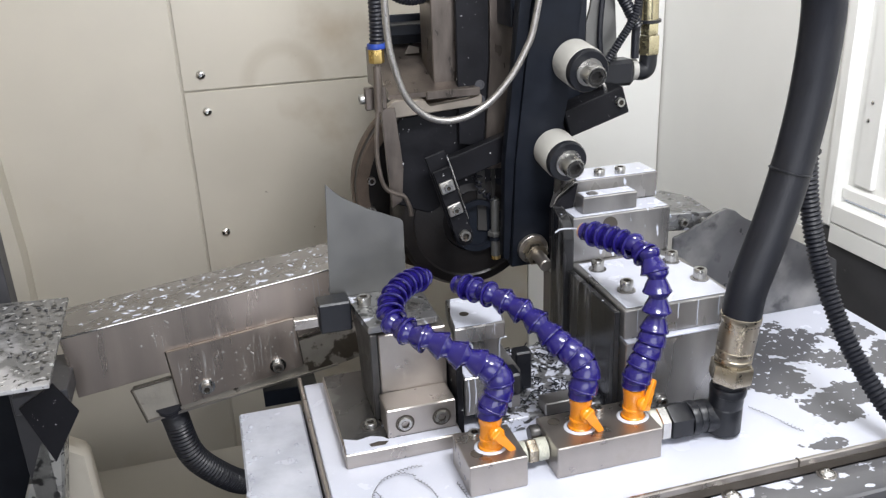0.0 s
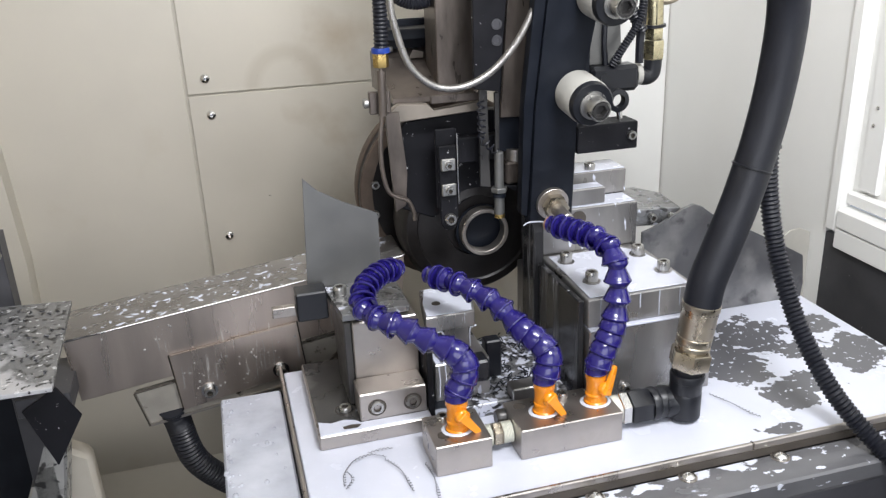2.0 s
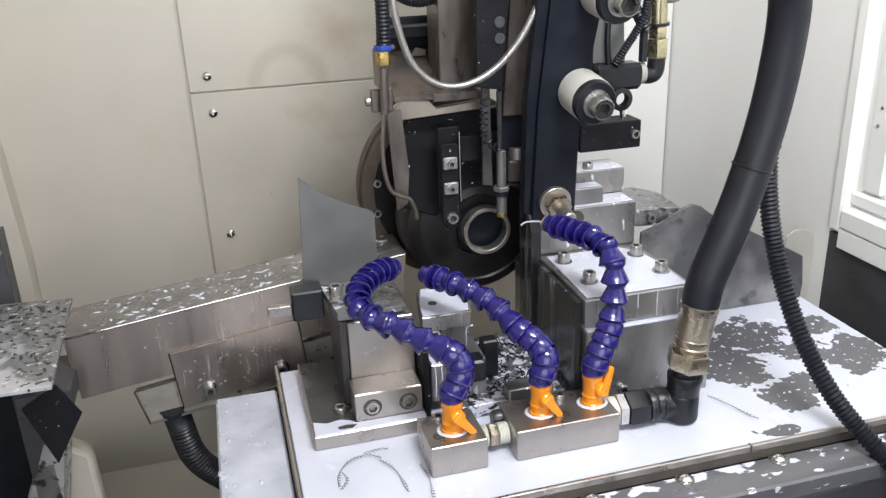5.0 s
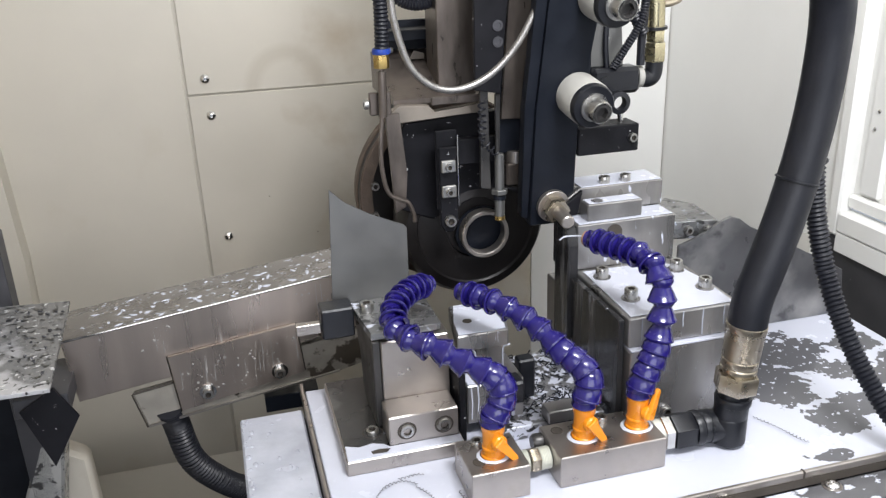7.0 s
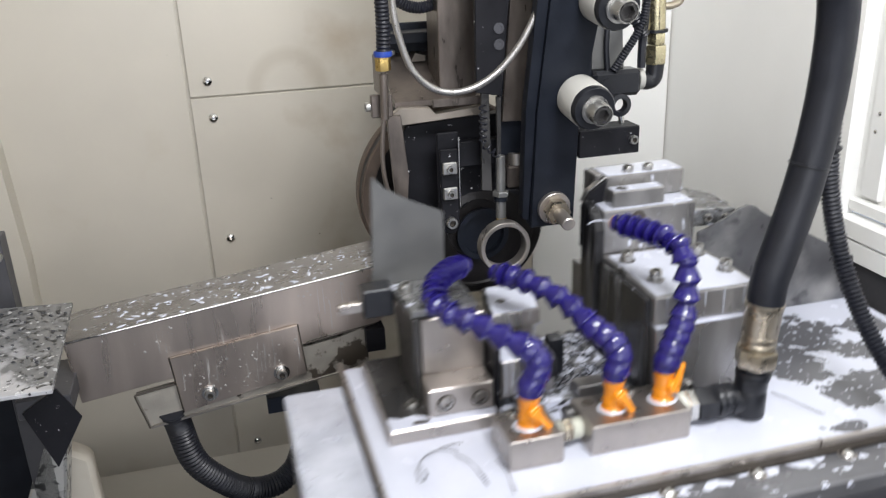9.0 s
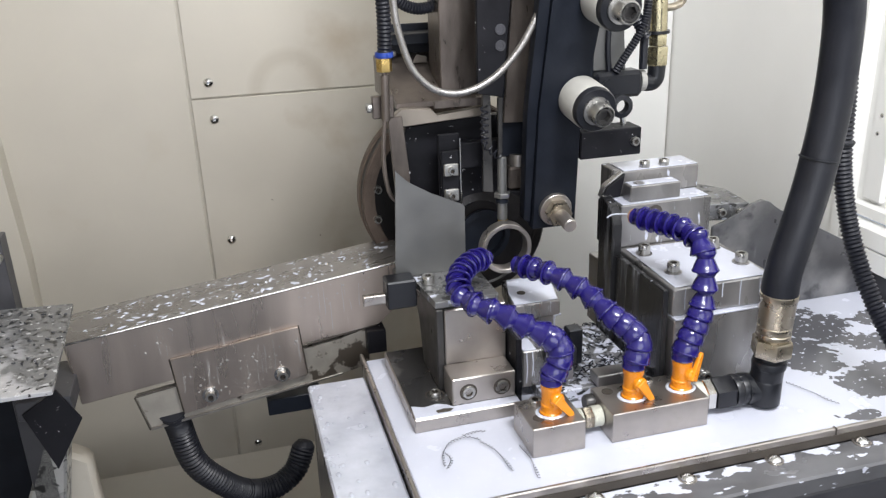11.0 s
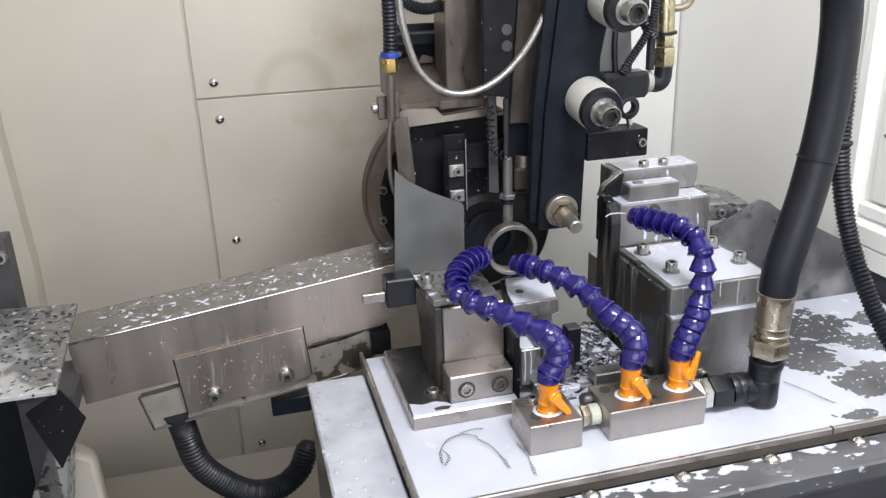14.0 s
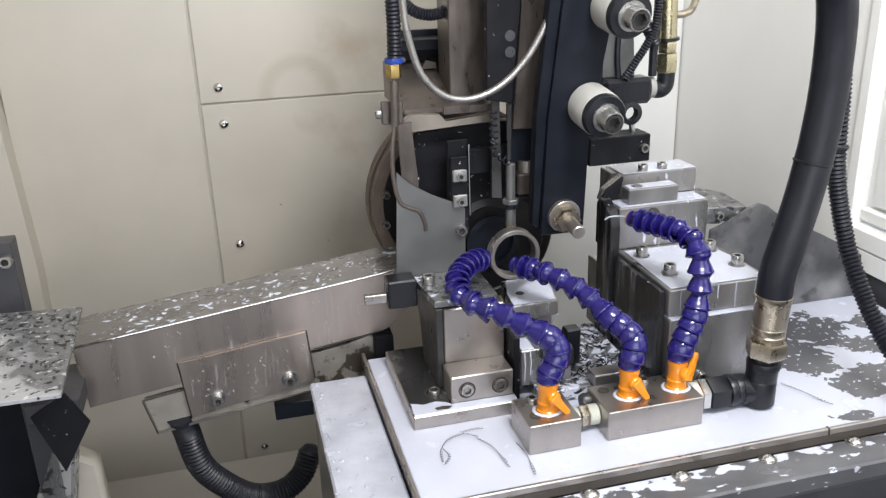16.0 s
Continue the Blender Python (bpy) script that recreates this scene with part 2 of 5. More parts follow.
def prism(outline, axis, lo, hi, bevel=0.0, bm=None):
    """An outline of 2D points pushed along an axis: 'y' takes (x, z), 'x' takes (y, z), 'z' takes (x, y)."""
    bm = bm or bmesh.new()
    put = {"y": lambda a, b, d: (a, d, b), "x": lambda a, b, d: (d, a, b), "z": lambda a, b, d: (a, b, d)}[axis]
    low = [bm.verts.new(put(a, b, lo)) for a, b in outline]
    high = [bm.verts.new(put(a, b, hi)) for a, b in outline]
    k = len(outline)
    faces = [bm.faces.new(low), bm.faces.new(high[::-1])]
    faces += [bm.faces.new((low[i], high[i], high[(i + 1) % k], low[(i + 1) % k])) for i in range(k)]
    if bevel:
        bmesh.ops.bevel(bm, geom=list({e for f in faces for e in f.edges}), offset=bevel, segments=1, affect="EDGES")
    return bm


def along(a, b):
    """The pose at a whose z axis points to b."""
    d = Vector(b) - Vector(a)
    return Matrix.Translation(a) @ d.to_track_quat("Z", "Y").to_matrix().to_4x4()


def lathe(profile, m=None, seg=24, bm=None, close=True):
    """Turns (radius, height) pairs round the z axis of m. A radius of 0 closes to a point."""
    bm = bm or bmesh.new()
    m = m or Matrix.Identity(4)
    rings = []
    for r, z in profile:
        if r < 1e-6:
            rings.append([bm.verts.new(m @ Vector((0, 0, z)))])
        else:
            rings.append([bm.verts.new(m @ Vector((r * math.cos(2 * math.pi * i / seg), r * math.sin(2 * math.pi * i / seg), z))) for i in range(seg)])
    for a, b in zip(rings, rings[1:]):
        for i in range(seg):
            j = (i + 1) % seg
            if len(a) == 1 and len(b) > 1:
                bm.faces.new((a[0], b[j], b[i]))
            elif len(b) == 1 and len(a) > 1:
                bm.faces.new((a[i], a[j], b[0]))
            elif len(a) > 1:
                bm.faces.new((a[i], a[j], b[j], b[i]))
    return bm


def rod(a, b, r, seg=16, bm=None, chamfer=0.0):
    h = (Vector(b) - Vector(a)).length
    c = chamfer
    prof = [(0, 0), (r - c, 0), (r, c), (r, h - c), (r - c, h), (0, h)] if c else [(0, 0), (r, 0), (r, h), (0, h)]
    return lathe(prof, along(a, b), seg, bm)


def smooth_path(points, steps=8):
    """Catmull-Rom through the points."""
    p = [Vector(q) for q in points]
    p = [2 * p[0] - p[1]] + p + [2 * p[-1] - p[-2]]
    out = []
    for i in range(1, len(p) - 2):
        for k in range(steps):
            t = k / steps
            out.append(0.5 * ((2 * p[i]) + (p[i + 1] - p[i - 1]) * t + (2 * p[i - 1] - 5 * p[i] + 4 * p[i + 1] - p[i + 2]) * t * t + (3 * p[i] - p[i - 1] - 3 * p[i + 1] + p[i + 2]) * t ** 3))
    out.append(p[-2].copy())
    return out


def even(path, step):
    """Points at even steps along a path, with the way there."""
    out, want, run = [], 0.0, 0.0
    for a, b in zip(path, path[1:]):
        d = (b - a).length
        while want <= run + d:
            out.append((a + (b - a) * ((want - run) / d), (b - a).normalized()))
            want += step
        run += d
    return out


def tube(points, r, seg=14, steps=8, rib=0.0, pitch=0.0, bm=None):
    """A round tube along points; with rib and pitch its radius goes in and out as a corrugated hose does."""
    bm = bm or bmesh.new()
    path = smooth_path(points, steps)
    stations = [(q, w, r) for q, w in even(path, pitch / 4)] if rib else None
    if rib:
        stations = [(q, w, r + rib * (0.5, 1, 0.5, 0)[i % 4] - rib) for i, (q, w, _) in enumerate(stations)]
    else:
        stations = [(path[i], (path[min(i + 1, len(path) - 1)] - path[max(i - 1, 0)]).normalized(), r) for i in range(len(path))]
    ref = Vector((0, 1, 0.01)).normalized()
    rings = []
    for q, w, rr in stations:
        ref = (ref - w * ref.dot(w)).normalized()
        side = w.cross(ref)
        rings.append([bm.verts.new(q + rr * (math.cos(2 * math.pi * i / seg) * ref + math.sin(2 * math.pi * i / seg) * side)) for i in range(seg)])
    for a, b in zip(rings, rings[1:]):
        for i in range(seg):
            bm.faces.new((a[i], a[(i + 1) % seg], b[(i + 1) % seg], b[i]))
    bm.faces.new(rings[0][::-1])
    bm.faces.new(rings[-1])
    return bm


def hexagon(r, h, m=None, bm=None):
    return lathe([(0, 0), (r * 0.95, 0), (r, h * 0.1), (r, h * 0.9), (r * 0.95, h), (0, h)], m, 6, bm)


def cap_screw_mesh(name, r, h, material):
    """Socket head cap screw: head with a chamfer and a six-sided socket."""
    bm = lathe([(r * 0.98, 0), (r, h * 0.05), (r, h * 0.86), (r * 0.9, h), (r * 0.56, h)], None, 20)
    lathe([(r * 0.56, h), (r * 0.54, h * 0.97)], None, 6, bm)
    rim = len(bm.faces)
    lathe([(r * 0.54, h * 0.97), (r * 0.5, h * 0.45), (0, h * 0.45)], None, 6, bm)
    bm.faces.ensure_lookup_table()
    for f in bm.faces[rim:]:
        f.material_index = 1
    me = mesh_of(name, bm, material)
    me.materials.append(M_GROOVE)
    return me


CAP13 = cap_screw_mesh("cap_screw", 0.0065, 0.008, M_SCREW)
CAP10 = cap_screw_mesh("cap_screw_small", 0.0048, 0.005, M_SCREW)
ROUND = mesh_of("round_screw", lathe([(0.0045, 0), (0.0042, 0.0015), (0.003, 0.0026), (0.0014, 0.003), (0.0014, 0.0018), (0, 0.0018)], None, 14), M_CHROME)
UP = Matrix.Identity(4)
FRONT = Matrix.Rotation(radians(90), 4, "X")  # z axis towards -y


def at(x, y, z, turn=UP):
    return Matrix.Translation((x, y, z)) @ turn


TABLE = []  # what the cross slide carries


def on_table(name, label, category, base=(0, 0, 0), group=""):
    ob = thing(name, label, category, base, group)
    TABLE.append(ob)
    return ob


# ---- enclosure ----
def enclosure():
    back = setting("wall_back", box(-0.9, 0.46, 0.70, 0.72, -0.62, 1.0, 0), M_WALL, "cream painted sheet steel back wall, oil stained, shade painted in towards the column", "wall")
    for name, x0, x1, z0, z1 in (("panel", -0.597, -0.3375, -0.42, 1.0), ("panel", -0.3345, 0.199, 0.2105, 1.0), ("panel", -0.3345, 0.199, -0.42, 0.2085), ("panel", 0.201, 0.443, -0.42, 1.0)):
        # rightmost panel turns white: the brighter light there is put into its paint
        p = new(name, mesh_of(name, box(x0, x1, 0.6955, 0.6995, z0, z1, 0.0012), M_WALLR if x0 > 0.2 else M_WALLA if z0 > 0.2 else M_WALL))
        p.parent = back
    for x, z in ((-0.307, 0.233), (-0.305, 0.179), (-0.303, -0.011), (-0.303, -0.383)):
        s = new("round_screw", ROUND)
        s.parent, s.matrix_basis = back, at(x, 0.6955, z, FRONT) @ Matrix.Scale(1.55, 4)
    right = setting("wall_right", box(0.445, 0.465, 0.2745, 0.70, -0.62, 1.0, 0), M_WALLR, "white painted sheet steel side wall", "wall")
    setting("wall_right_sill", box(0.445, 0.465, -1.2, 0.2742, -0.62, 0.04, 0), M_GREY, "grey steel side wall below the door", "wall")
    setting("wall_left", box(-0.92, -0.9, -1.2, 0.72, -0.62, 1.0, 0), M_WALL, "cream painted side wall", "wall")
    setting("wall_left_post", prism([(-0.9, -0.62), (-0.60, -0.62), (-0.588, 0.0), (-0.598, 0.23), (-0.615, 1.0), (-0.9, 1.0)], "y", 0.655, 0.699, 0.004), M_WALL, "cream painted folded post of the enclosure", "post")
    setting("ceiling", box(-0.92, 0.62, -1.2, 0.72, 1.0, 1.02, 0), M_WALLR, "white painted enclosure roof", "ceiling")
    setting("floor", box(-0.92, 0.62, -1.2, 0.72, -0.64, -0.62, 0), M_GREY, "dark wet machine bed floor", "floor")
    # flat near-black sheet put in place of the shaded opening at the left
    setting("void_sheet_left", box(-0.9, -0.535, 0.375, 0.385, -0.62, 0.03, 0), M_DARK, "near-black sheet standing in for the shaded opening in the machine bed", "wall")
    # side door with its frame and raised inner panel
    door = setting("door_1", box(0.462, 0.48, -1.2, 0.262, 0.085, 1.0, 0), M_WALLR, "white painted steel side door, closed", "door")
    for name, b in (("frame_post", box(0.440, 0.462, 0.254, 0.2738, 0.045, 1.0, 0.003)), ("frame_rail", box(0.438, 0.4615, -1.2, 0.2535, 0.052, 0.079, 0.003)),
                    ("frame_rail", box(0.450, 0.4615, -1.2, 0.2535, 0.083, 0.100, 0.003)), ("frame_lip", box(0.4395, 0.4445, -1.2, 0.2535, 0.026, 0.0515, 0.001)), ("stile", box(0.454, 0.4618, 0.210, 0.240, 0.104, 1.0, 0.002))):
        ob = new(name, mesh_of(name, b, M_WALLR))
        ob.parent = door
    for y, z in ((0.227, 0.209), (0.230, 0.187)):
        s = new("screw", ROUND)
        s.parent, s.matrix_basis = door, at(0.4538, y, z, Matrix.Rotation(radians(-90), 4, "Y")) @ Matrix.Scale(0.6, 4)
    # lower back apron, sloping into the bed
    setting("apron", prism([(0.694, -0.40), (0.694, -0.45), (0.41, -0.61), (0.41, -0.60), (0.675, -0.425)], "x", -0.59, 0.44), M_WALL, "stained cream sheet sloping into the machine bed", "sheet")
    setting("bed_trough", box(-0.62, 0.43, 0.02, 0.40, -0.62, -0.30, 0.004), M_GREY, "dark grey cast machine bed under the table", "machine bed")


enclosure()


# ---- part chute and splash plates ----
def chute():
    t = thing("part_chute", "stainless sheet part chute, splashed with white coolant", "chute", (-0.3, 0.25, 0.0))
    prof = lambda x: 0.0525 + (x + 0.477) * 0.1213
    x0, x1 = -0.477, -0.121
    low = lambda x, d: prof(x) - d
    # front sheet, with its slanted end
    part("front_sheet", prism([(x0, low(x0, 0)), (x1, low(x1, 0)), (x1 - 0.004, low(x1, 0.045)), (-0.155, low(-0.155, 0.066)), (-0.471, low(x0, 0.0695))], "y", 0.250, 0.2525, 0.0005), M_STAIN, t)
    bm = bmesh.new()
    prism([(x0 - 0.001, 0.0), (x1, 0.0), (x1, 0.002), (x0 - 0.001, 0.002)], "y", 0.249, 0.325, 0.0005, bm)
    for v in bm.verts:
        v.co.z += prof(v.co.x)
    part("top_sheet", bm, M_STAINTOP, t, "foam-splashed top sheet")
    bm = bmesh.new()
    prism([(x0 + 0.004, -0.07), (x1, -0.07), (x1, 0.0), (x0 + 0.004, 0.0)], "y", 0.3225, 0.325, 0, bm)
    for v in bm.verts:
        v.co.z += prof(v.co.x)
    part("back_sheet", bm, M_STAIN, t)
    # rail with slots below
    bm = bmesh.new()
    prism([(-0.419, -0.020), (-0.2, 0.012), (-0.168, 0.022), (-0.168, -0.024), (-0.2, -0.031), (-0.409, -0.0615)], "y", 0.2535, 0.262, 0.0008, bm)
    part("rail", bm, mat("dirty_rail", (0.44, 0.41, 0.36), 0.4, 0.5, 0.2, 40, 0.3, 200, spots=[((0.05, 0.04, 0.03), 48, 0.58, 0.63, 0.5, (1, 0, 0), (0.04, 0.10, -0.05, 0.10))]), t, "slotted rail, oil stained")
    # cover plate on the front
    part("cover_plate", prism([(-0.378, 0.021), (-0.244, 0.038), (-0.239, -0.021), (-0.372, -0.045)], "y", 0.2455, 0.2495, 0.0006), M_STAIN, t)
    for x, z in ((-0.343, -0.026), (-0.266, -0.015)):
        part("washer", lathe([(0, 0), (0.0088, 0), (0.0088, 0.0012), (0, 0.0012)], at(x, 0.2454, z, FRONT), 20), M_CHROME, t)
        piece("cap_screw", CAP13, at(x, 0.2443, z, FRONT) @ Matrix.Scale(0.9, 4), t)
    part("bracket", box(-0.171, -0.150, 0.24, 0.27, -0.005, 0.022), M_DARKW, t)
    part("support", box(-0.285, -0.225, 0.2625, 0.31, -0.075, -0.055), M_DARK, t)
    part("wall_bracket", prism([(0.3252, -0.01), (0.695, -0.13), (0.695, -0.105), (0.3252, 0.015)], "x", -0.32, -0.28), M_STAIN, t)
    random.seed(12)
    bm = bmesh.new()
    for k in range(190):
        x, y, r = random.uniform(-0.46, -0.13), random.uniform(0.252, 0.322), 0.0006 + 0.0026 * random.random() ** 2.2
        lathe([(r, 0), (r * 0.85, r * 0.2), (r * 0.45, r * 0.33), (0, r * 0.36)], at(x, y, prof(x) + 0.0019) @ Matrix.Rotation(random.uniform(0, 3), 4, "Z") @ Matrix.Diagonal((random.uniform(0.9, 2.6), random.uniform(0.5, 1), 1, 1)), 8, bm)
    part("foam_splash", bm, M_FOAM, t, "white coolant drops", "stuff")
    # lower lip of the rail, dark gaps round it and dried runs of coolant on the plates
    part("rail_lip", prism([(-0.409, -0.0615), (-0.2, -0.031), (-0.2, -0.0285), (-0.408, -0.0585)], "y", 0.2505, 0.2533, 0.0004), M_STEEL, t)
    part("rail_gap", rod((-0.4195, 0.2530, -0.0195), (-0.376, 0.2530, -0.0130), 0.0011, 6), M_GROOVE, t)
    part("rail_gap", rod((-0.4200, 0.2530, -0.0200), (-0.4100, 0.2530, -0.0615), 0.0010, 6), M_GROOVE, t)
    part("plate_gap", rod((-0.3790, 0.2488, 0.0205), (-0.3730, 0.2488, -0.0440), 0.0010, 6), M_GROOVE, t)
    part("plate_gap", rod((-0.2435, 0.2488, 0.0375), (-0.2385, 0.2488, -0.0205), 0.0010, 6), M_GROOVE, t)
    part("sheet_gap", rod((-0.236, 0.2512, 0.0125), (-0.158, 0.2512, 0.0245), 0.0010, 6), M_GROOVE, t)
    bm = bmesh.new()
    for k in range(24):
        x = random.uniform(-0.40, -0.17)
        plate = -0.370 < x < -0.246
        y = 0.2453 if plate else 0.2498
        hi = (0.028 + (x + 0.33) * 0.125 if plate else prof(x)) - random.uniform(0.004, 0.030)
        d, w = random.uniform(0.006, 0.034), random.uniform(0.00025, 0.0006)
        lean = random.uniform(-0.001, 0.0014)
        prism([(x - w * 0.5, hi), (x + w * 0.5, hi), (x + lean + w, hi - d * 0.8), (x + lean + w * 0.7, hi - d), (x + lean - w * 0.7, hi - d), (x + lean - w, hi - d * 0.8)], "y", y, y + 0.0006, 0, bm)
    for k in range(110):
        x = random.uniform(-0.375, -0.245) if k < 70 else random.uniform(-0.46, -0.15)
        plate = -0.372 < x < -0.243
        z = (-0.010 + (x + 0.31) * 0.15 + random.uniform(-0.022, 0.026)) if plate else prof(x) - random.uniform(0.004, 0.05)
        if not plate and -0.385 < x:
            z = prof(x) - random.uniform(0.004, 0.030)
        r = 0.0005 + 0.0011 * random.random() ** 2
        lathe([(r, 0), (r * 0.8, r * 0.2), (0, r * 0.3)], at(x, 0.2453 if plate else 0.2499, z, FRONT), 7, bm)
    part("dried_coolant", bm, M_RUN, t, "dried coolant runs and drops", "stuff")
    part("edge_strip", rod((-0.478, 0.2495, 0.053), (-0.123, 0.2495, 0.0965), 0.0012, 8), M_CHROME, t)
    p = thing("splash_plate", "bent steel plate with coolant foam and chips", "plate", (-0.49, 0.15, 0.09))
    part("sheet", prism([(-0.60, 0.284), (-0.463, 0.267), (-0.456, 0.084), (-0.60, 0.086)], "z", 0.086, 0.09, 0.0006), mat("plate_with_chips", (0.62, 0.62, 0.64), 0.22, 0.4, 0.1, 30, 0.5, 150, spots=[((0.17, 0.17, 0.17), 26, 0.50, 0.62, 0.25, (1, 0.45, 0), (-0.06, 0.02, -0.16, 0.22)), ((0.48, 0.48, 0.49), 120, 0.60, 0.66, 0.3), ((0.02, 0.02, 0.02), 150, 0.575, 0.61, 0.4, (1, 0.45, 0), (-0.06, 0.02, -0.06, 0.03))]), p)
    random.seed(13)
    bm = bmesh.new()
    for k in range(70):
        x, y, r = random.uniform(-0.56, -0.462), 0.10 + 0.165 * random.random() ** 0.7, random.uniform(0.0008, 0.003)
        a = random.uniform(0, 6.28)
        tube([(x, y, 0.0905), (x + r * math.cos(a), y + r * math.sin(a), 0.0915), (x + 1.6 * r * math.cos(a + 0.8), y + 1.6 * r * math.sin(a + 0.8), 0.0905)], 0.0007, 4, 2, bm=bm)
    part("swarf", bm, M_GREY, p, "dark curled chips", "stuff")
    part("post", box(-0.545, -0.520, 0.285, 0.31, -0.30, 0.16), M_GREY, p)
    piece("cap_screw", CAP13, at(-0.527, 0.285, 0.142, FRONT), p)
    part("skirt", prism([(-0.481, 0.03), (-0.515, 0.009), (-0.494, -0.057), (-0.463, -0.005)], "y", 0.20, 0.203, 0.0004), M_DARKW, p, "dark splashed skirt")
    part("arm", box(-0.52, -0.47, 0.2035, 0.284, 0.0, 0.02), M_GREY, p)
    b = thing("guide_bar", "wet steel bar beside the chute, speckled with chips", "bar", (-0.49, 0.3, -0.2))
    part("bar", prism([(-0.60, -0.26), (-0.535, -0.26), (-0.502, -0.080), (-0.528, -0.080)], "y", 0.285, 0.33, 0.003), mat("speckled_bar", (0.5, 0.5, 0.49), 0.3, 0.4, 0.15, 40, 0.3, 200, spots=[((0.06, 0.06, 0.06), 90, 0.56, 0.60, 0.4)]), b)
    part("rib", prism([(-0.56, -0.30), (-0.488, -0.30), (-0.492, -0.135), (-0.517, -0.118), (-0.530, -0.120)], "y", 0.331, 0.36, 0.005), M_WALL, b, "cream painted rib")
    c = thing("cable_hose", "black corrugated cable hose hanging below the chute", "hose", (-0.38, 0.27, -0.07))
    part("hose", tube([(-0.386, 0.258, -0.045), (-0.383, 0.27, -0.070), (-0.373, 0.27, -0.120), (-0.350, 0.28, -0.159), (-0.321, 0.30, -0.195), (-0.287, 0.31, -0.203), (-0.261, 0.32, -0.191), (-0.247, 0.33, -0.167)], 0.0150, 16, 8, 0.0016, 0.0045), M_CONDUIT, c)
    part("end_cap", lathe([(0.0135, 0), (0.0135, 0.004), (0.009, 0.010), (0, 0.012)], along((-0.2475, 0.329, -0.169), (-0.2445, 0.332, -0.160)), 16), M_CONDUIT, c)


chute()


# ---- machine table ----
def table():
    t = on_table("machine_table", "steel machine table flooded with white coolant foam", "table", (0.0, 0.1, -0.1))
    part("top_plate", box(-0.181, 0.432, -0.040, 0.222, -0.012, 0.0, 0.001), M_TABLE, t, "foam-covered table top")
    part("lip", box(-0.1845, 0.432, -0.0445, -0.0405, -0.012, 0.0025, 0.001), M_STEEL, t)
    part("lip", box(-0.1855, -0.1815, -0.040, 0.235, -0.012, 0.0025, 0.001), M_STEEL, t)
    part("front_ledge", box(-0.245, 0.432, -0.082, -0.045, -0.030, -0.012, 0.002), M_LEDGE, t, "wet ledge with foam puddles")
    part("front_apron", box(-0.245, 0.432, -0.080, -0.060, -0.28, -0.0305, 0.002), M_GREY, t, "dark grey apron")
    part("side_cover", box(-0.247, -0.187, -0.0445, 0.20, -0.016, -0.006, 0.002), M_FILM, t, "side cover under a film of foam")
    part("side_apron", prism([(-0.0440, -0.28), (0.198, -0.28), (0.198, -0.0165), (-0.0440, -0.0165)], "x", -0.245, -0.238), M_STEELW, t)
    part("body", box(-0.236, 0.430, -0.044, 0.20, -0.28, -0.0165, 0), M_GREY, t)
    for x in (-0.04, 0.045, 0.13, 0.22, 0.31):
        piece("round_screw", ROUND, at(x, -0.051, -0.0122) @ Matrix.Scale(1.5, 4), t)
        part("washer", lathe([(0, 0), (0.0082, 0), (0.0082, 0.0008), (0, 0.0008)], at(x, -0.051, -0.0122), 18), M_STEEL, t)
    random.seed(11)
    bm = bmesh.new()
    for k in range(80):
        y = random.uniform(-0.04, 0.195)
        x = -0.2455 + abs(random.gauss(0, 0.005)) if k < 50 else random.uniform(-0.242, -0.190)
        r = random.uniform(0.0008, 0.0026)
        lathe([(r, 0), (r * 0.85, r * 0.25), (r * 0.45, r * 0.42), (0, r * 0.46)], at(x, y, -0.0062) @ Matrix.Diagonal((1, random.uniform(0.7, 1.8), 1, 1)), 10, bm)
    part("foam_splash", bm, M_FILM, t, "drops of coolant foam", "stuff")
    part("edge_groove", box(-0.19, 0.432, -0.0452, -0.0446, -0.0118, -0.004, 0), M_GROOVE, t)
    part("lip_joint", box(0.196, 0.1975, -0.0449, -0.0402, -0.010, 0.0027, 0), M_GROOVE, t)


table()


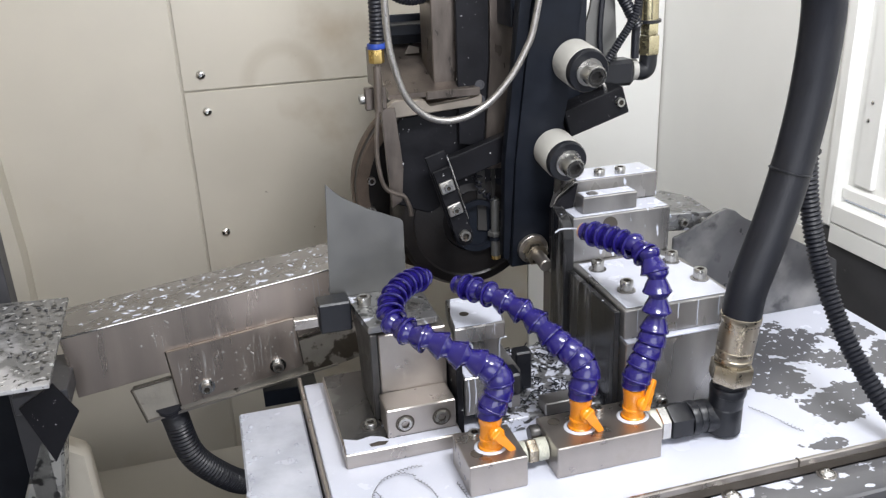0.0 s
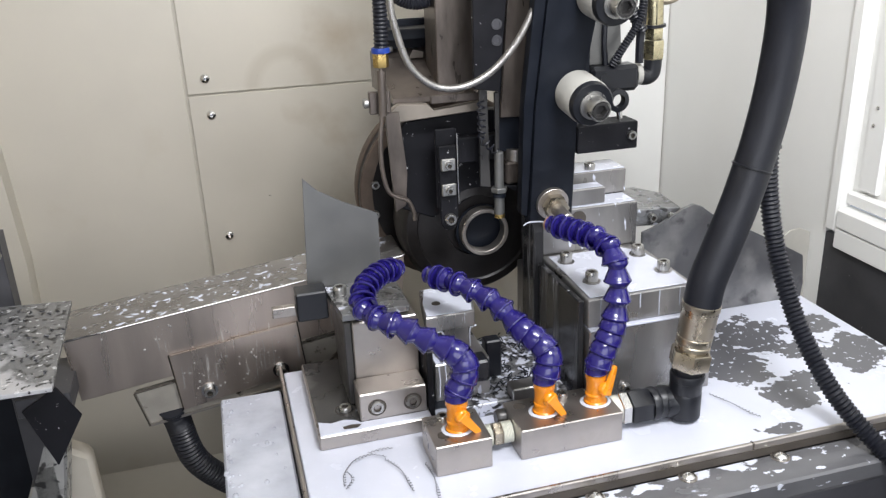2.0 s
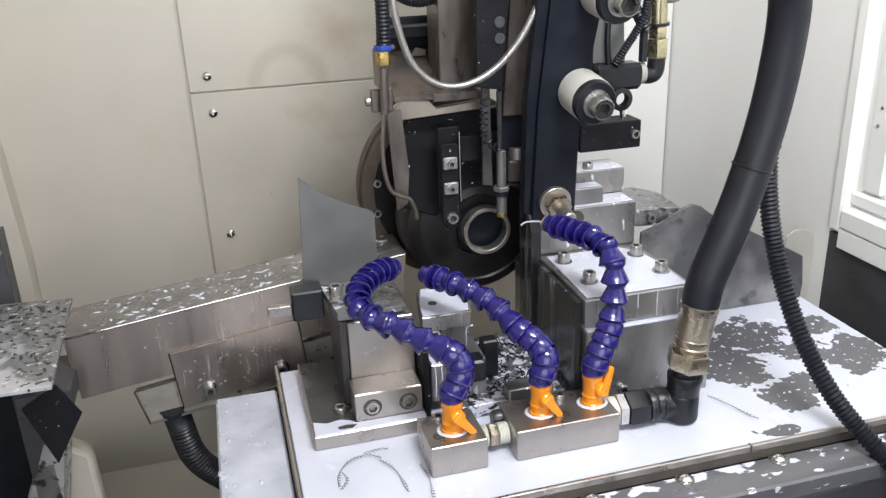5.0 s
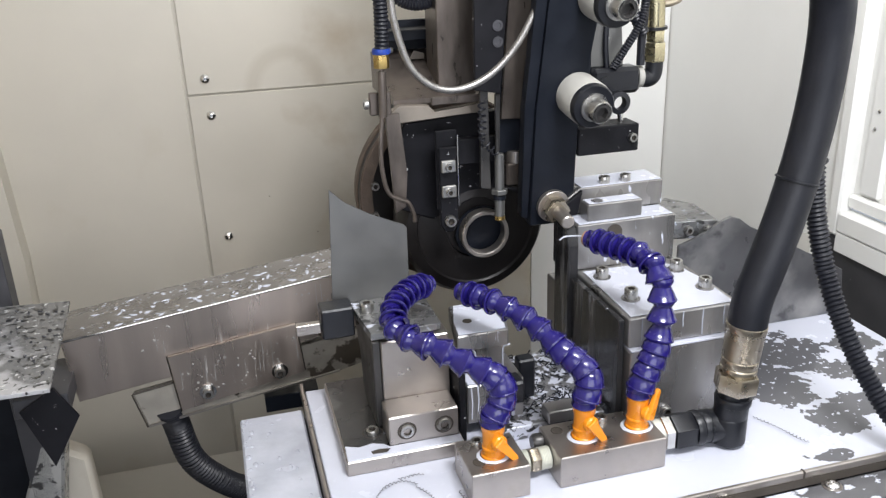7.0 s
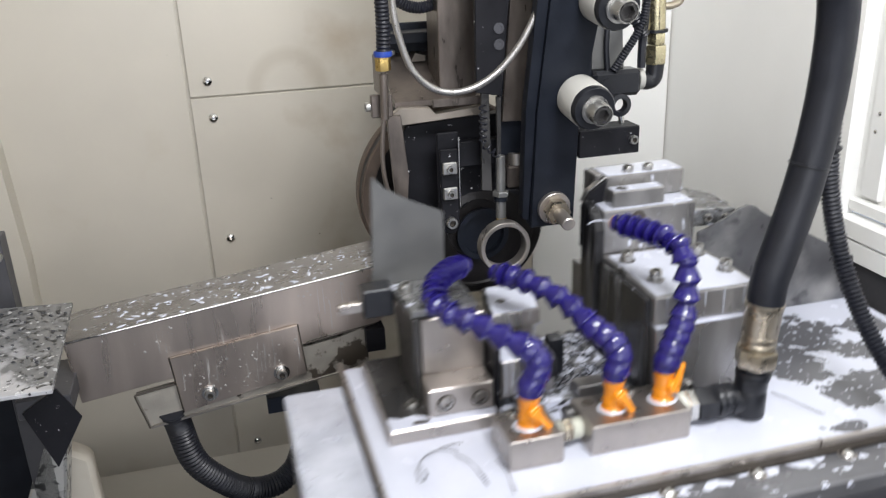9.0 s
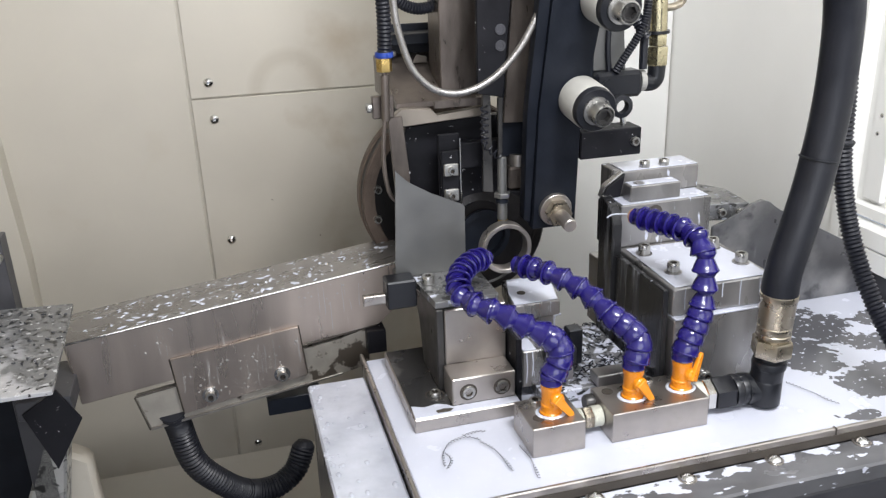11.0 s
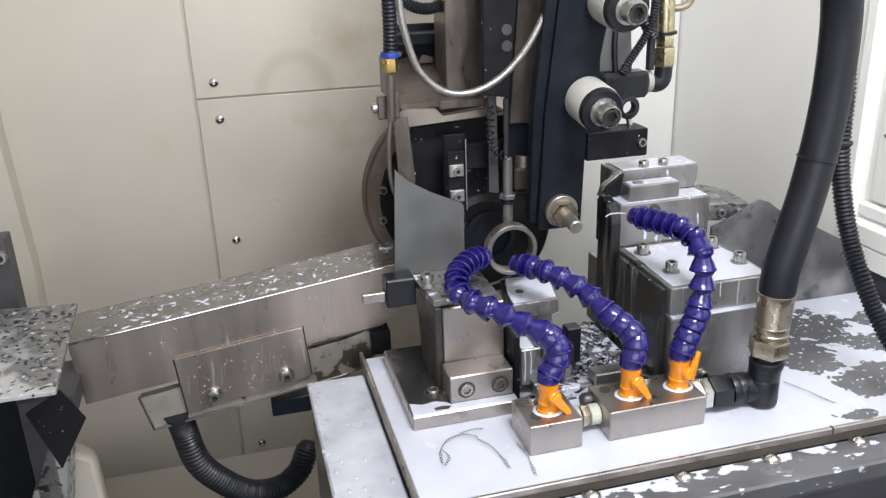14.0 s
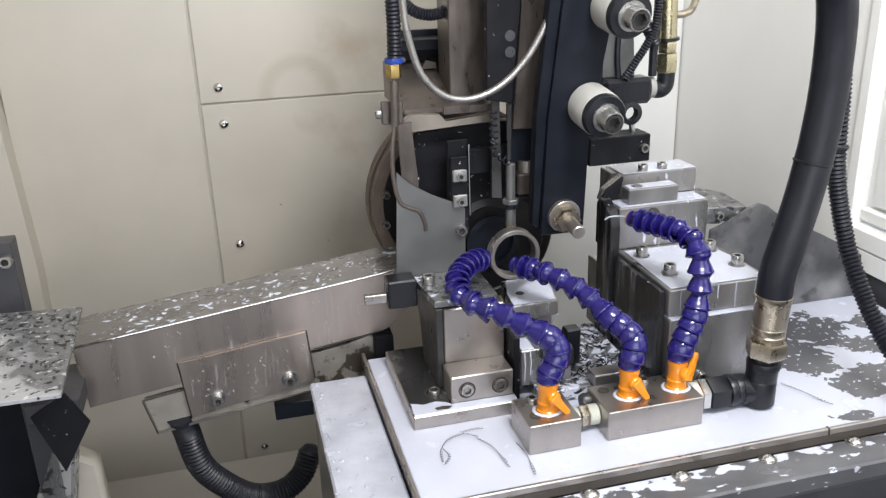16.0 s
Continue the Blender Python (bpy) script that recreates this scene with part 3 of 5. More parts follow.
# ---- left fixture: work support tower ----
def tower():
    t = on_table("support_tower", "ground steel support tower bolted to the table", "fixture", (-0.1, 0.13, 0.0))
    part("base_plate", box(-0.163, -0.060, 0.069, 0.208, 0.0, 0.014, 0.001), M_STEEL, t)
    part("wet_patch", prism([(-0.1615, 0.0935), (-0.150, 0.0875), (-0.137, 0.0905), (-0.128, 0.0865), (-0.124, 0.0812), (-0.0615, 0.0812), (-0.0615, 0.2065), (-0.1615, 0.2065)], "z", 0.0141, 0.0145, 0.0001), M_BASE, t, "dark wet top face")
    part("front_foam", prism([(-0.162, 0.0700), (-0.061, 0.0700), (-0.061, 0.0805), (-0.124, 0.0805), (-0.128, 0.0860), (-0.137, 0.0900), (-0.150, 0.0870), (-0.161, 0.0930)], "z", 0.0142, 0.0150, 0.0003), M_FOAM, t)
    part("counterbore", lathe([(0.0095, 0), (0.0095, 0.0005), (0.0085, 0.0005), (0.008, 0.0001), (0, 0.0001)], at(-0.134, 0.107, 0.0141), 20), M_GROOVE, t)
    piece("cap_screw", CAP10, at(-0.134, 0.107, 0.0125) @ Matrix.Scale(1.2, 4), t)
    part("foam_hole", prism([(-0.140, 0.0735), (-0.128, 0.073), (-0.124, 0.077), (-0.133, 0.079), (-0.141, 0.0775)], "z", 0.0153, 0.0156), M_GROOVE, t)
    cl = part("clamp_block", box(-0.1235, -0.062, 0.081, 0.112, 0.0145, 0.042, 0.001), M_STEEL, t)
    for x in (-0.108, -0.075):
        part("counterbore", lathe([(0.0068, 0), (0.0086, 0), (0.0084, 0.0004), (0.0068, 0.0004)], at(x, 0.0811, 0.027, FRONT), 20), M_GROOVE, cl)
        piece("cap_screw", CAP13, at(x, 0.0868, 0.027, FRONT), cl)
    part("column", prism([(0.1125, 0.0145), (0.19, 0.0145), (0.19, 0.098), (0.1125, 0.098)], "x", -0.1205, -0.060, 0.001), M_STEEL, t)
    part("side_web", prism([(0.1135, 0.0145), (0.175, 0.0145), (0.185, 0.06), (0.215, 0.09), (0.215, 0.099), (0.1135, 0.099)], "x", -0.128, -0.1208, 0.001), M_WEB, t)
    tp = part("top_plate", prism([(-0.134, 0.186), (-0.128, 0.116), (-0.065, 0.118), (-0.065, 0.212), (-0.148, 0.215)], "z", 0.0992, 0.106, 0.0008), M_TOPP, t, "top plate with wet chips and foam drops")
    piece("cap_screw", CAP13, at(-0.122, 0.165, 0.106), tp)
    part("stop_block", box(-0.164, -0.1345, 0.162, 0.185, 0.083, 0.112, 0.0015), M_BLACKP, t)
    part("drip_strip", box(-0.187, -0.1642, 0.168, 0.176, 0.088, 0.098), M_STEEL, t)
    # splash shield beside the wheel
    s = on_table("splash_shield", "bent grey sheet metal splash shield", "shield", (-0.12, 0.2, 0.106))
    part("sheet", prism([(-0.150, 0.106), (-0.079, 0.1062), (-0.0765, 0.110), (-0.076, 0.172), (-0.0785, 0.1755), (-0.110, 0.190), (-0.132, 0.203), (-0.1445, 0.2165)], "y", 0.1875, 0.189, 0.0003), M_SHIELD, s)
    part("foot", box(-0.140, -0.100, 0.1892, 0.199, 0.1062, 0.116), M_STEELW, s)


tower()


# ---- middle rest ----
def rest():
    t = on_table("work_rest", "steel work rest with a foam-covered pad", "fixture", (-0.02, 0.14, 0.0))
    part("pad", prism([(-0.052, 0.1125), (-0.004, 0.1130), (0.011, 0.178), (-0.042, 0.177)], "z", 0.076, 0.092, 0.0012), M_STEELW, t)
    part("pad_foam", prism([(-0.0505, 0.1145), (-0.02, 0.1140), (-0.006, 0.1150), (0.002, 0.150), (0.006, 0.172), (-0.038, 0.174), (-0.047, 0.142)], "z", 0.0922, 0.0932, 0.0004), M_FOAM, t)
    part("hole", lathe([(0, 0), (0.0045, 0), (0.004, 0.0005), (0, 0.0005)], at(-0.035, 0.138, 0.0933), 14), M_GROOVE, t)
    part("stem", box(-0.034, -0.009, 0.1165, 0.160, 0.0527, 0.0758, 0.001), M_STEELW, t)
    part("side_plate", box(-0.0585, -0.0525, 0.088, 0.19, 0.0, 0.07, 0.0008), M_DARKW, t)
    part("lower_block", box(-0.0500, 0.003, 0.0925, 0.165, 0.0140, 0.0525, 0.001), M_STEELW, t)
    part("block_foam", prism([(-0.0490, 0.0940), (-0.0360, 0.0935), (-0.0355, 0.118), (-0.0490, 0.118)], "z", 0.0526, 0.0540, 0.0004), M_FOAM, t)
    # rims of foam that cling under the pad and down the stem
    part("foam_rim", tube([(-0.0475, 0.1122, 0.0755), (-0.040, 0.1145, 0.0750), (-0.0356, 0.1160, 0.0735), (-0.0345, 0.1160, 0.0650), (-0.0347, 0.1160, 0.0545)], 0.0010, 6, 5), M_FOAM, t)
    part("foam_rim", tube([(-0.0020, 0.1150, 0.0755), (-0.0065, 0.1160, 0.0745), (-0.0085, 0.1160, 0.0710), (-0.0088, 0.1160, 0.0545)], 0.0009, 6, 5), M_FOAM, t)
    for x, d in ((-0.047, 0.033), (-0.041, 0.026), (-0.012, 0.018)):
        part("drip", prism([(x, 0.052), (x + 0.0012, 0.052), (x + 0.002, 0.052 - d * 0.5), (x + 0.0012, 0.052 - d), (x + 0.0002, 0.052 - d), (x + 0.001, 0.052 - d * 0.5)], "y", 0.0917, 0.0926), M_FOAM, t)
    part("foot", box(-0.0362, 0.075, 0.075, 0.20, 0.0, 0.0138, 0.001), M_CHIPS, t, "rest foot covered with swarf and foam")
    part("sensor", box(-0.030, -0.004, 0.070, 0.09, 0.04, 0.062, 0.002), M_BLACKP, t)
    part("sensor", box(0.008, 0.024, 0.118, 0.132, 0.014, 0.054, 0.0015), M_BLACKP, t)
    part("slotted_block", box(0.018, 0.062, 0.07, 0.088, 0.014, 0.026, 0.001), M_STEELW, t)
    random.seed(4)
    bm = bmesh.new()
    for i in range(220):
        x, y = random.uniform(-0.033, 0.073), random.uniform(0.078, 0.197)
        a = random.uniform(0, 6.28)
        r = random.uniform(0.002, 0.005)
        z = 0.0142 + random.uniform(0, 0.004)
        tube([(x, y, z), (x + r * math.cos(a), y + r * math.sin(a), z + random.uniform(0, 0.004)), (x + r * 1.6 * math.cos(a + 0.9), y + r * 1.6 * math.sin(a + 0.9), z)], 0.0006, 4, 2, bm=bm)
    part("swarf", bm, M_DARK, t, "curled dark steel swarf", "stuff")


rest()


# ---- right fixture: dresser block ----
def block_stack():
    t = on_table("block_stack", "stacked steel fixture blocks with foam on top", "fixture", (0.14, 0.12, 0.0))
    part("lower_block", box(0.0870, 0.215, 0.0555, 0.2450, 0.0, 0.0805, 0.001), M_STEELW, t)
    piece("cap_screw", CAP10, at(0.1245, 0.0555, 0.0165, FRONT) @ Matrix.Scale(1.1, 4), t)
    mid = part("middle_block", box(0.0870, 0.195, 0.060, 0.2140, 0.0830, 0.1105, 0.001), M_STEELW, t)
    part("foam", prism([(0.090, 0.064), (0.19, 0.063), (0.191, 0.12), (0.186, 0.15), (0.172, 0.167), (0.093, 0.169)], "z", 0.1107, 0.1116, 0.0004), M_FOAM, t)
    part("ledge_foam", box(0.0875, 0.213, 0.0545, 0.185, 0.0807, 0.0826, 0.0004), M_FOAM, t)
    for x, d in ((0.099, 0.021), (0.1165, 0.026), (0.1385, 0.014), (0.158, 0.025), (0.179, 0.018)):
        part("drip", prism([(x - 0.0004, 0.1104), (x + 0.0006, 0.1104), (x + 0.0003, 0.1104 - d * 0.6), (x + 0.0009, 0.1104 - d), (x, 0.1104 - d - 0.0008), (x - 0.0006, 0.1104 - d * 0.5)], "y", 0.0594, 0.0602), M_FILM, mid)
    for x, y in ((0.104, 0.150), (0.107, 0.097), (0.182, 0.097), (0.179, 0.143)):
        piece("cap_screw", CAP13, at(x, y, 0.1116) @ Matrix.Diagonal((0.95, 0.95, 1.28, 1)), mid)
        part("washer", lathe([(0, 0), (0.0085, 0), (0.0085, 0.001), (0, 0.001)], at(x, y, 0.1114), 20), M_STEELW, mid)
    up = part("upper_block", box(0.0885, 0.1935, 0.174, 0.2145, 0.1112, 0.1570, 0.001), M_STEELW, t)
    part("upper_foam", box(0.091, 0.191, 0.176, 0.2045, 0.1572, 0.1580, 0.0004), M_FOAM, t)
    part("port", lathe([(0, 0), (0.008, 0), (0.008, 0.0008), (0, 0.0008)], at(0.1275, 0.1738, 0.1465, FRONT), 18), M_GROOVE, up)
    # left faces of the stack, their shade put into a darker material
    ds = part("shaded_side", prism([(0.1665, 0.0), (0.1995, 0.0), (0.1995, 0.164), (0.192, 0.164), (0.1735, 0.156), (0.1665, 0.14)], "x", 0.0760, 0.0868, 0.001), M_STREAK, t)
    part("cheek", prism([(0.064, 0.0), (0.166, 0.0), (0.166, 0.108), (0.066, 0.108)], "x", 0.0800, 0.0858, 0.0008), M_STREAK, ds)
    part("dark_wedge", prism([(0.0765, 0.112), (0.0868, 0.112), (0.0872, 0.159), (0.100, 0.159), (0.105, 0.1835), (0.086, 0.170), (0.0765, 0.157)], "y", 0.2000, 0.2046, 0.0006), M_DARKW, t)
    part("key_block", box(0.101, 0.159, 0.179, 0.197, 0.1582, 0.1750, 0.001), M_STEELW, t)
    part("key_foam", box(0.103, 0.157, 0.181, 0.196, 0.1752, 0.1759, 0.0003), M_FOAM, t)
    part("key_plug", lathe([(0, 0), (0.006, 0), (0.006, 0.0004), (0, 0.0004)], at(0.114, 0.187, 0.176), 18), M_STEELW, t)
    rp = part("rear_plate", prism([(0.080, 0.158), (0.084, 0.170), (0.104, 0.184), (0.195, 0.184), (0.195, 0.158)], "y", 0.205, 0.2145, 0.001), M_STEELW, t)
    part("rear_top", box(0.106, 0.193, 0.206, 0.240, 0.1842, 0.1852, 0.0003), M_FOAM, t)
    part("rear_block", box(0.098, 0.195, 0.2147, 0.245, 0.112, 0.1840, 0.001), M_STEELW, t)
    for x in (0.133, 0.156):
        piece("cap_screw", CAP13, at(x, 0.2115, 0.1852) @ Matrix.Scale(0.85, 4), rp)
    br = part("side_bracket", prism([(0.1952, 0.220), (0.263, 0.205), (0.268, 0.26), (0.25, 0.29), (0.1952, 0.29)], "z", 0.112, 0.132, 0.001), M_TOPP, t, "chip-covered side bracket")
    for x, y in ((0.232, 0.2119), (0.252, 0.2074)):
        piece("cap_screw", CAP10, at(x, y, 0.122, FRONT), br)
    p = on_table("end_guard", "dark grey wet guard plate with rounded corner", "guard", (0.3, 0.22, 0.0))
    part("sheet", prism([(0.2155, 0.0), (0.4295, 0.0), (0.4310, 0.018), (0.4262, 0.0535), (0.406, 0.065), (0.335, 0.103), (0.301, 0.119), (0.287, 0.131), (0.276, 0.135), (0.262, 0.131), (0.246, 0.121), (0.230, 0.114), (0.2155, 0.110)], "y", 0.200, 0.204, 0.0008), M_GUARD, p)
    part("foot", box(0.22, 0.38, 0.2042, 0.218, 0.0, 0.01), M_GREY, p)


block_stack()


# ---- coolant manifolds ----
def manifolds():
    for label, x0, x1, holes in (("small steel coolant manifold block", -0.075, -0.026, ((-0.064, 0.016), (-0.058, 0.040))), ("long steel coolant manifold block", 0.0, 0.0945, ((0.012, 0.038), (0.054, 0.041)))):
        t = on_table("coolant_manifold", label + " with orange valves", "manifold", ((x0 + x1) / 2, 0.025, 0.0), "coolant manifolds")
        b = part("block", box(x0, x1, 0.0, 0.049, 0.0002, 0.029, 0.0008), M_STEEL, t)
        for i, (x, y) in enumerate(holes):
            if i:
                piece("cap_screw", CAP13, at(x, y, 0.0270) @ Matrix.Scale(0.85, 4), b)
            else:
                part("bolt_hole", lathe([(0.0052, 0), (0.0052, 0.0004), (0.0046, 0.0004), (0.0046, 0.0001), (0, 0.0001)], at(x, y, 0.0291), 16), M_GROOVE, b)
        if x1 > 0.05:
            part("plug", lathe([(0, 0), (0.0075, 0), (0.0078, 0.006), (0.0062, 0.009), (0, 0.009)], at(-0.0001, 0.0415, 0.019, Matrix.Rotation(radians(-90), 4, "Y")), 16), M_WEB, b)
    n = on_table("pipe_nipple", "zinc-plated hex pipe nipple with white sealing tape", "pipe fitting", (-0.013, 0.025, 0.015))
    axis = Matrix.Rotation(radians(90), 4, "Y")
    part("hex", hexagon(0.0105, 0.008, at(-0.018, 0.025, 0.0145, axis)), M_ZINC, n)
    prof = []
    for i in range(7):
        z = i * 0.0014
        prof += [(0.0085, z), (0.0097, z + 0.0007)]
    part("taped_thread", lathe([(0, 0)] + prof + [(0, 0.0098)], at(-0.0098, 0.025, 0.0145, axis), 20), M_CERAM, n)
    part("taped_thread", lathe([(0, 0)] + prof[:10] + [(0, 0.0072)], at(-0.0258, 0.025, 0.0145, axis), 20), M_CERAM, n)


manifolds()


# ---- jointed coolant hoses ----
def segment_mesh(name, prof):
    return mesh_of(name, lathe(prof, None, 24), M_PURPLE)


# long cone with a neck and a ball, for the straight runs; short dome, for the tight bends
SEG = segment_mesh("segment", [(0.0085, 0.0012), (0.0108, -0.0006), (0.0119, -0.0003), (0.0122, 0.0008), (0.0118, 0.0018), (0.0113, 0.0022), (0.0098, 0.0065), (0.0079, 0.0104), (0.0074, 0.0118), (0.0082, 0.0132), (0.0093, 0.0152), (0.0096, 0.0168), (0.0090, 0.0188), (0.0070, 0.0202)])
BARREL = segment_mesh("barrel_segment", [(0.0095, 0.0004), (0.0114, -0.0004), (0.0121, 0.0000), (0.0122, 0.0009), (0.0117, 0.0014), (0.0116, 0.0040), (0.0110, 0.0072), (0.0098, 0.0100), (0.0088, 0.0112), (0.0086, 0.0128), (0.0070, 0.0150)])
DOME = segment_mesh("dome_segment", [(0.0085, 0.0004), (0.0112, -0.0007), (0.0121, -0.0003), (0.0123, 0.0008), (0.0118, 0.0018), (0.0110, 0.0024), (0.0102, 0.0046), (0.0090, 0.0070), (0.0081, 0.0088), (0.0080, 0.0104), (0.0086, 0.0128), (0.0070, 0.0150)])


def coolant_hose(path, valve_at, handle_turn, lever, bends, tip=None):
    """bends: stretches of the run, as shares of its length, where the segments sit close together."""
    t = on_table("coolant_hose", "purple jointed plastic coolant hose with an orange valve", "coolant hose", valve_at, "coolant hoses")
    x, y, z = valve_at
    v = part("valve", lathe([(0, 0), (0.0112, 0), (0.0114, 0.0018), (0.0100, 0.0030), (0.0098, 0.0075), (0.0104, 0.0082), (0.0104, 0.0098), (0.0096, 0.0106), (0.0096, 0.0225), (0.0106, 0.0240), (0.0106, 0.0290), (0.0095, 0.0300), (0, 0.030)], at(x, y, z) @ Matrix.Diagonal((0.89, 0.89, 1, 1)), 24), M_ORANGE, t, "orange plastic valve")
    part("foam_ring", lathe([(0.0112, 0.0002), (0.0140, 0.0002), (0.0132, 0.0009), (0.0121, 0.0014), (0.0112, 0.0014)], at(x, y, z) @ Matrix.Diagonal((1.0, 0.88, 1, 1)), 22), M_FOAM, v)
    m = at(x, y, z + 0.0165) @ Matrix.Rotation(radians(handle_turn), 4, "Z")
    bm = lathe([(0, 0), (0.0068, 0), (0.0068, 0.0035), (0.0058, 0.0048), (0.0030, 0.0052), (0, 0.0052)], m @ at(0, -0.0072, 0, FRONT), 18)
    swing = m @ at(0, -0.0115, 0) @ Matrix.Rotation(radians(lever), 4, "Y")
    blade = bmesh.new()
    prism([(-0.0050, 0.0050), (0.0050, 0.0050), (0.0036, -0.0060), (0.0030, -0.0200), (0.0018, -0.0224), (-0.0018, -0.0224), (-0.0030, -0.0200), (-0.0036, -0.0060)], "y", -0.0032, 0.0008, 0.0007, blade)
    blade.transform(swing)
    extra = bpy.data.meshes.new("blade")
    blade.to_mesh(extra)
    blade.free()
    bm.from_mesh(extra)
    part("handle", bm, M_ORANGE, v)
    line = smooth_path(path, 12)
    fine = even(line, 0.0005)
    part("connector", lathe([(0, 0), (0.0104, 0), (0.0108, 0.0010), (0.0104, 0.0022), (0.0100, 0.0060), (0.0106, 0.0068), (0.0106, 0.0085), (0.0096, 0.0100), (0, 0.0110)], at(x, y, z + 0.0302), 24), M_PURPLE, t)
    run, k = [], 8
    while k < len(fine):
        share = k / len(fine)
        tight = any(a <= share <= b for a, b in bends)
        run.append((*fine[k], tight, share))
        k += 22 if tight else 33
    for q, w, tight, share in run:
        ref = w.to_track_quat("Z", "Y").to_matrix().to_4x4()
        grow = 1.04 - 0.08 * share
        piece("segment", SEG if not tight else BARREL if share < 0.45 else DOME, Matrix.Translation(q) @ ref @ Matrix.Scale(grow, 4), t)
    if tip:
        q, w = run[-1][:2]
        part("nozzle", lathe([(0.0066, 0.008), (0.0074, 0.012), (0.0072, 0.0155), (0.0050, 0.0155), (0.0046, 0.009)], Matrix.Translation(q) @ w.to_track_quat("Z", "Y").to_matrix().to_4x4(), 18), tip, t)


coolant_hose([(-0.050, 0.023, 0.062), (-0.046, 0.023, 0.070), (-0.041, 0.024, 0.082), (-0.043, 0.026, 0.093), (-0.052, 0.030, 0.101), (-0.066, 0.036, 0.108), (-0.084, 0.045, 0.118), (-0.102, 0.060, 0.123), (-0.113, 0.080, 0.128), (-0.108, 0.102, 0.135), (-0.090, 0.126, 0.137), (-0.074, 0.142, 0.133)], (-0.050, 0.022, 0.029), 14, -38, ((0.0, 0.22), (0.55, 1.0)))
coolant_hose([(0.030, 0.023, 0.062), (0.033, 0.024, 0.072), (0.0345, 0.027, 0.083), (0.029, 0.033, 0.092), (0.017, 0.043, 0.102), (0.005, 0.060, 0.115), (-0.008, 0.075, 0.124), (-0.022, 0.090, 0.130), (-0.030, 0.104, 0.130), (-0.040, 0.122, 0.129)], (0.030, 0.024, 0.029), 14, -34, ((0.0, 0.36), (0.80, 1.0)))
coolant_hose([(0.079, 0.023, 0.062), (0.084, 0.024, 0.076), (0.094, 0.027, 0.096), (0.099, 0.030, 0.114), (0.101, 0.033, 0.134), (0.101, 0.038, 0.152), (0.099, 0.050, 0.164), (0.0935, 0.070, 0.1675), (0.084, 0.095, 0.167), (0.078, 0.111, 0.166)], (0.079, 0.024, 0.029), 30, -155, ((0.0, 0.25), (0.66, 1.0)), mat("tan_nozzle", (0.46, 0.27, 0.16), 0.4, 0.3, 0.12, 90, 0.05, 400))


def coolant_jet():
    t = on_table("coolant_jet", "thin milky jet of coolant leaving the tan nozzle of a hose", "coolant jet", (0.075, 0.125, 0.166))
    part("stream", tube([(0.0755, 0.1235, 0.1655), (0.0670, 0.1300, 0.1655), (0.0580, 0.1340, 0.1645), (0.0535, 0.1355, 0.1615)], 0.0008, 8, 6), M_FILM, t)


coolant_jet()


